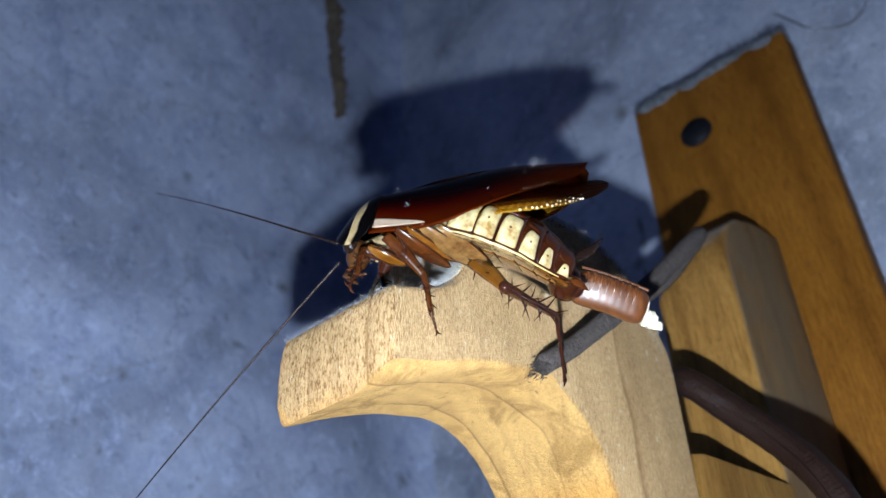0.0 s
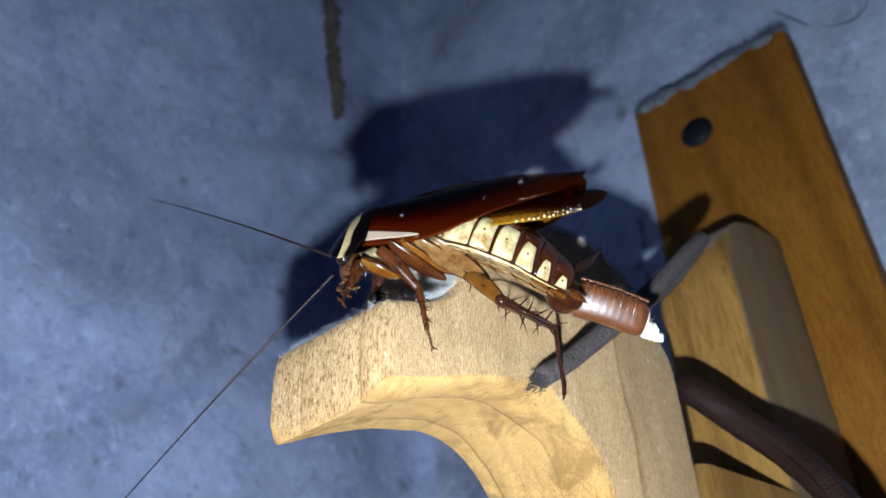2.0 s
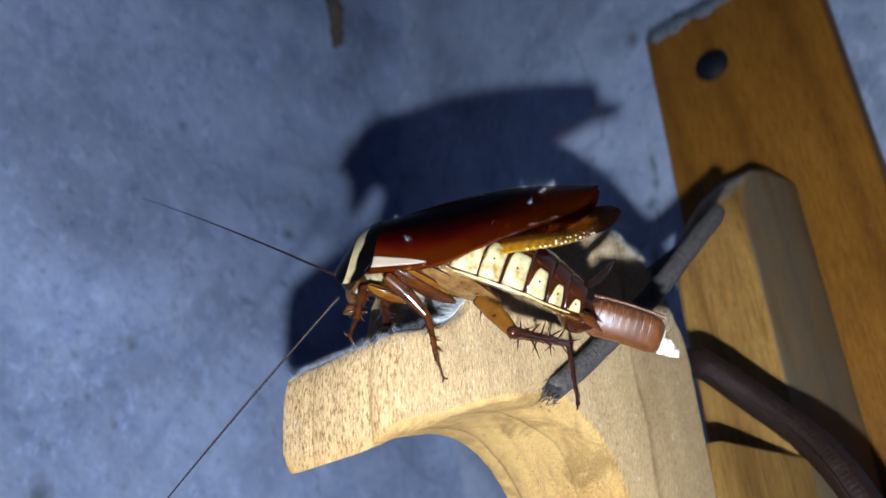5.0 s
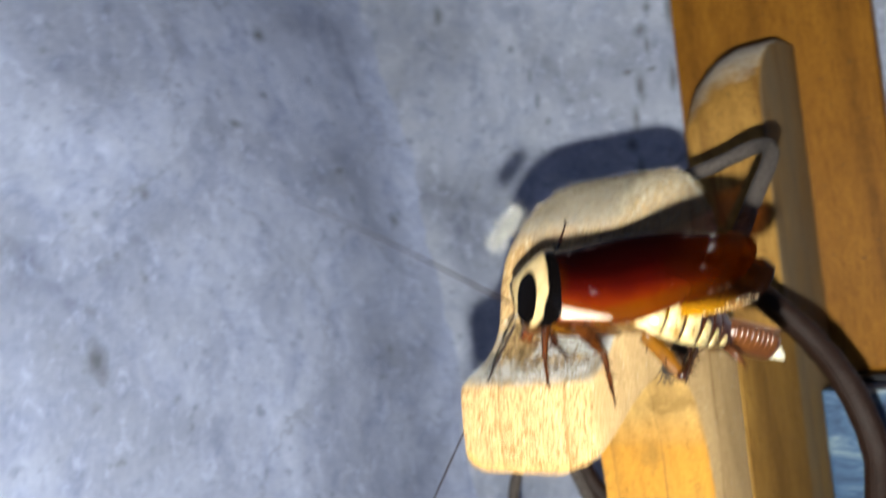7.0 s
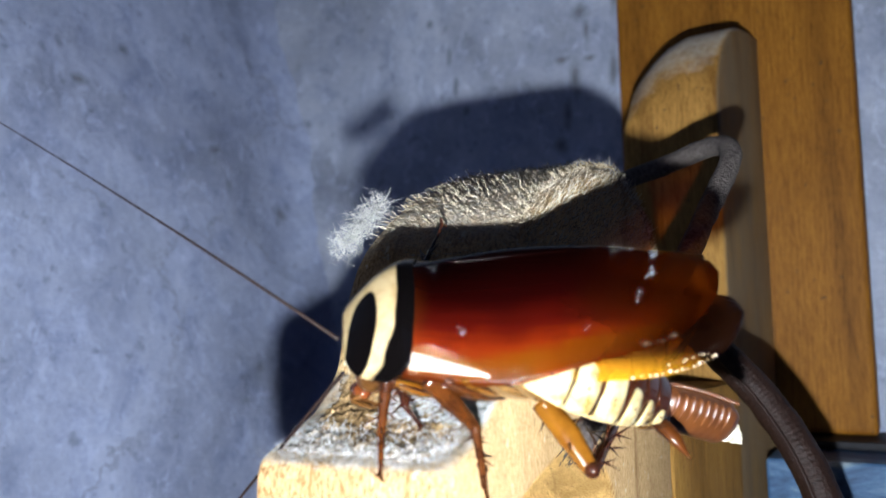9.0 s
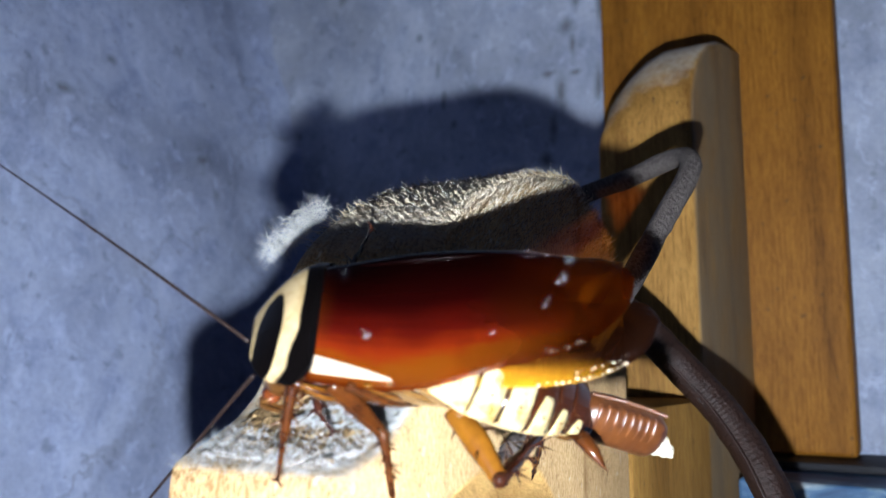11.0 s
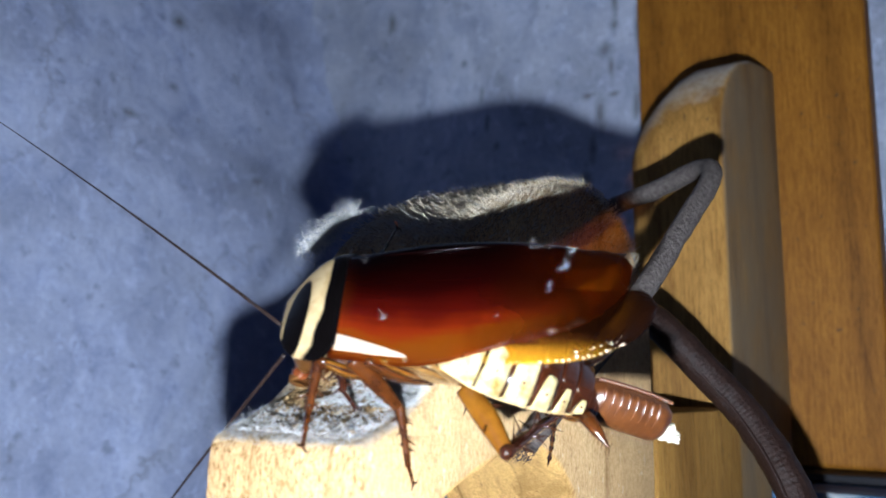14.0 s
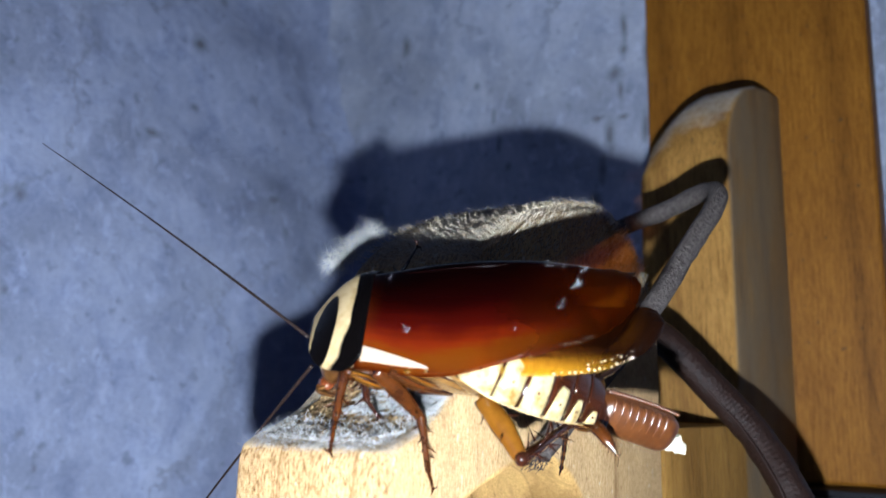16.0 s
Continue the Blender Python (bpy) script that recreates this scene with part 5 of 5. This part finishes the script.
for a, b, width, bow, mat, words in (
        ((-2.6, 0.9, -0.9), (-1.2, 4.0, -1.7), 0.55, 0.15, M_AMBER, "amber front hip joint"),
        ((0.6, 0.9, -0.8), (1.5, 6.4, -2.0), 0.62, 0.25, M_LEG, "brown middle hip joint"),
        ((1.4, 1.3, -0.8), (2.2, 6.6, -1.7), 0.50, 0.25, M_AMBER, "tan translucent hip joint"),
        ((2.3, 1.9, -0.7), (3.3, 8.4, -2.0), 0.80, 0.2, M_HIP, "tan translucent hip joint"),
        ((3.4, 3.0, -0.8), (4.2, 8.6, -2.3), 0.70, 0.15, M_HIP, "tan translucent hip joint")):
    bm, rims = leaf(a, b, width, bow, 0.75)
    hip = part("coxa", bm, mat, roach, words)
    for rim in rims:
        part("rim", tube(rim, [0.03, 0.10, 0.10, 0.03], 24, 6), M_DARKLEG, hip, "dark brown rim")
part("chest_membrane", ball((3.7, 3.7, -1.15), (1.7, 0.45, 0.4), (AXIS, SIDE, RISE)), M_PALE, roach, "glossy pale chest skin")


def cercus(a, b, c, shell):
    ob = part("cercus", tube([a, b, c], [0.34, 0.5, 0.4, 0.03], 22, 8, 0.6), shell, roach, "dark brown hairy tail feeler")
    bm = bmesh.new()
    for p in smooth_line([a, b, c], 12)[2:]:
        for s in (-1, 1):
            w = (UPW * s + LFT * 0.4).normalized()
            tube([p, p + w * 0.7], [0.03, 0.008], 3, 3, bm=bm)
    part("bristles", bm, shell, ob)["kind"] = "stuff"


cercus((8.3, 12.5, -4.0), (9.6, 11.9, -4.9), (10.7, 12.0, -6.35), M_LEG)
cercus((8.4, 13.8, -1.3), (9.4, 15.2, -0.3), (10.3, 16.2, 1.2), M_BLACK)

# head
HC = Vector((-4.9, 1.9, -0.5))
head = part("head", ball(HC, (1.0, 1.35, 1.4), (FWD, LFT, UPW), 24, 16), M_COXA, roach, "brown head tucked under the shield")
part("eye", ball(HC + LFT * 1.05 + FWD * 0.6 + UPW * 0.8, (0.65, 0.55, 0.85), (FWD, LFT, UPW)), M_BLACK, head, "black compound eye")
part("eye", ball(HC - LFT * 1.05 + FWD * 0.6 + UPW * 0.8, (0.65, 0.55, 0.85), (FWD, LFT, UPW)), M_BLACK, head, "black compound eye")
part("mouth", ball(HC - UPW * 1.5 + FWD * 0.3, (0.6, 0.8, 0.5), (FWD, LFT, UPW)), M_BROWN, head)
for s, tip in ((1, (-4.4, 1.2, -2.7)), (-1, (-5.6, 2.6, -2.6)), (0.4, (-3.9, 2.0, -2.7))):
    a = HC - UPW * 1.5 + LFT * 0.7 * s + FWD * 0.4
    part("palp", tube([a, a + FWD * 0.4 - UPW * 0.4, Vector(tip)], [0.15, 0.16, 0.13, 0.18, 0.08], 20, 7, wobble=0.3), M_COXA, head, "jointed mouth feeler")

# antennae, built along x from their roots
ROOT_A, ROOT_B = Vector((-6.6, 1.0, 1.2)), Vector((-6.4, 1.2, -0.7))


def antenna(length, root, seed):
    bm = bmesh.new()
    n = int(length * 5)
    rings = []
    for i in range(n + 1):
        f = i / n
        c = Vector((f * length, 0.35 * math.sin(3.0 * f + seed) * f, -0.9 * f * f + 0.5 * f))
        r = (0.12 - 0.09 * f ** 0.8) * (1 + 0.2 * (i % 2))
        rings.append([bm.verts.new(c + Vector((0, math.cos(a), math.sin(a))) * r + root) for a in (0, 1.05, 2.09, 3.14, 4.19, 5.24)])
    for p, q in zip(rings, rings[1:]):
        for j in range(6):
            bm.faces.new((p[j], p[(j + 1) % 6], q[(j + 1) % 6], q[j]))
    bm.faces.new(rings[0])
    bm.faces.new(rings[-1])
    return bm


upper_antenna = part("antenna", antenna(27.0, ROOT_A, 0.3), M_ANTENNA, roach, "long thin dark feeler", origin=ROOT_A)
lower_antenna = part("antenna", antenna(36.0, ROOT_B, 1.3), M_ANTENNA, roach, "long thin dark feeler", origin=ROOT_B)

# lint specks lying on the wing cover
rng = random.Random(30)
bm = bmesh.new()
spots = []
for u, v, k in ((0.66, 0.93, 40), (0.64, 0.66, 34), (0.13, 0.28, 26), (0.45, 0.22, 5), (0.52, 0.95, 10), (0.58, 0.96, 12), (0.06, 0.85, 4), (0.6, 0.42, 6)):
    p = tegmen_point(u, v, 0.12)
    for _ in range(k // 3 + 1):
        spots.append((p + Vector([rng.gauss(0, 0.13) for _ in range(3)]), (0.5, -0.5, 0.6)))
part("lint", fibres(spots, 0.36, 0.008, rng, bm, 1.2), M_LINT, roach, "white lint specks")["kind"] = "stuff"

# ------------------------------------------------------------------ the hand lamp beside the camera
torch = thing("flashlight", (0, 0, 0), "small white LED light that moves with the view", "flashlight")
bm = bmesh.new()
bmesh.ops.create_cone(bm, cap_ends=True, segments=24, radius1=1.6, radius2=1.6, depth=1.0)
for v in bm.verts:
    v.co.z += 0.6
part("housing", bm, M_HOUSING, torch)
bm = bmesh.new()
bmesh.ops.create_cone(bm, cap_ends=True, segments=20, radius1=1.0, radius2=1.0, depth=0.15)
part("lens", bm, M_LAMP, torch, "glowing white lens")


def towards(root, tip):
    """Pose, in the insect's space, of a feeler whose tip points at a place."""
    d = (Vector(tip) - root).normalized()
    turn = d.to_track_quat("X", "Z").to_matrix().to_4x4()
    return Matrix.Translation((root - BASES["cockroach"]) * U) @ turn


def motions():
    walk(torch, [(t, m @ Matrix.Translation(scaled(LAMP_OFFSET))) for t, m in CAMERA_ROWS])
    walk(upper_antenna, [(t, towards(ROOT_A, tip)) for t, tip in (
        (0.0, (-27.0, -5.4, 14.8)), (4.2, (-26.6, -5.7, 15.4)), (6.3, (-26.8, -6.1, 14.3)), (8.4, (-27.0, -7.1, 15.4)), (9.7, (-26.7, -6.8, 15.9)), (16.0, (-26.6, -6.6, 15.8)))])
    walk(lower_antenna, [(t, towards(ROOT_B, tip)) for t, tip in (
        (0.0, (-25.1, -3.2, -17.3)), (4.2, (-24.6, -4.0, -15.0)), (6.5, (-21.3, -0.6, -20.2)), (7.0, (-17.5, 1.9, -16.8)), (9.7, (-19.6, 3.1, -11.4)), (12.5, (-19.8, 3.0, -11.6)), (16.0, (-19.0, 3.7, -10.4)))])


motions()
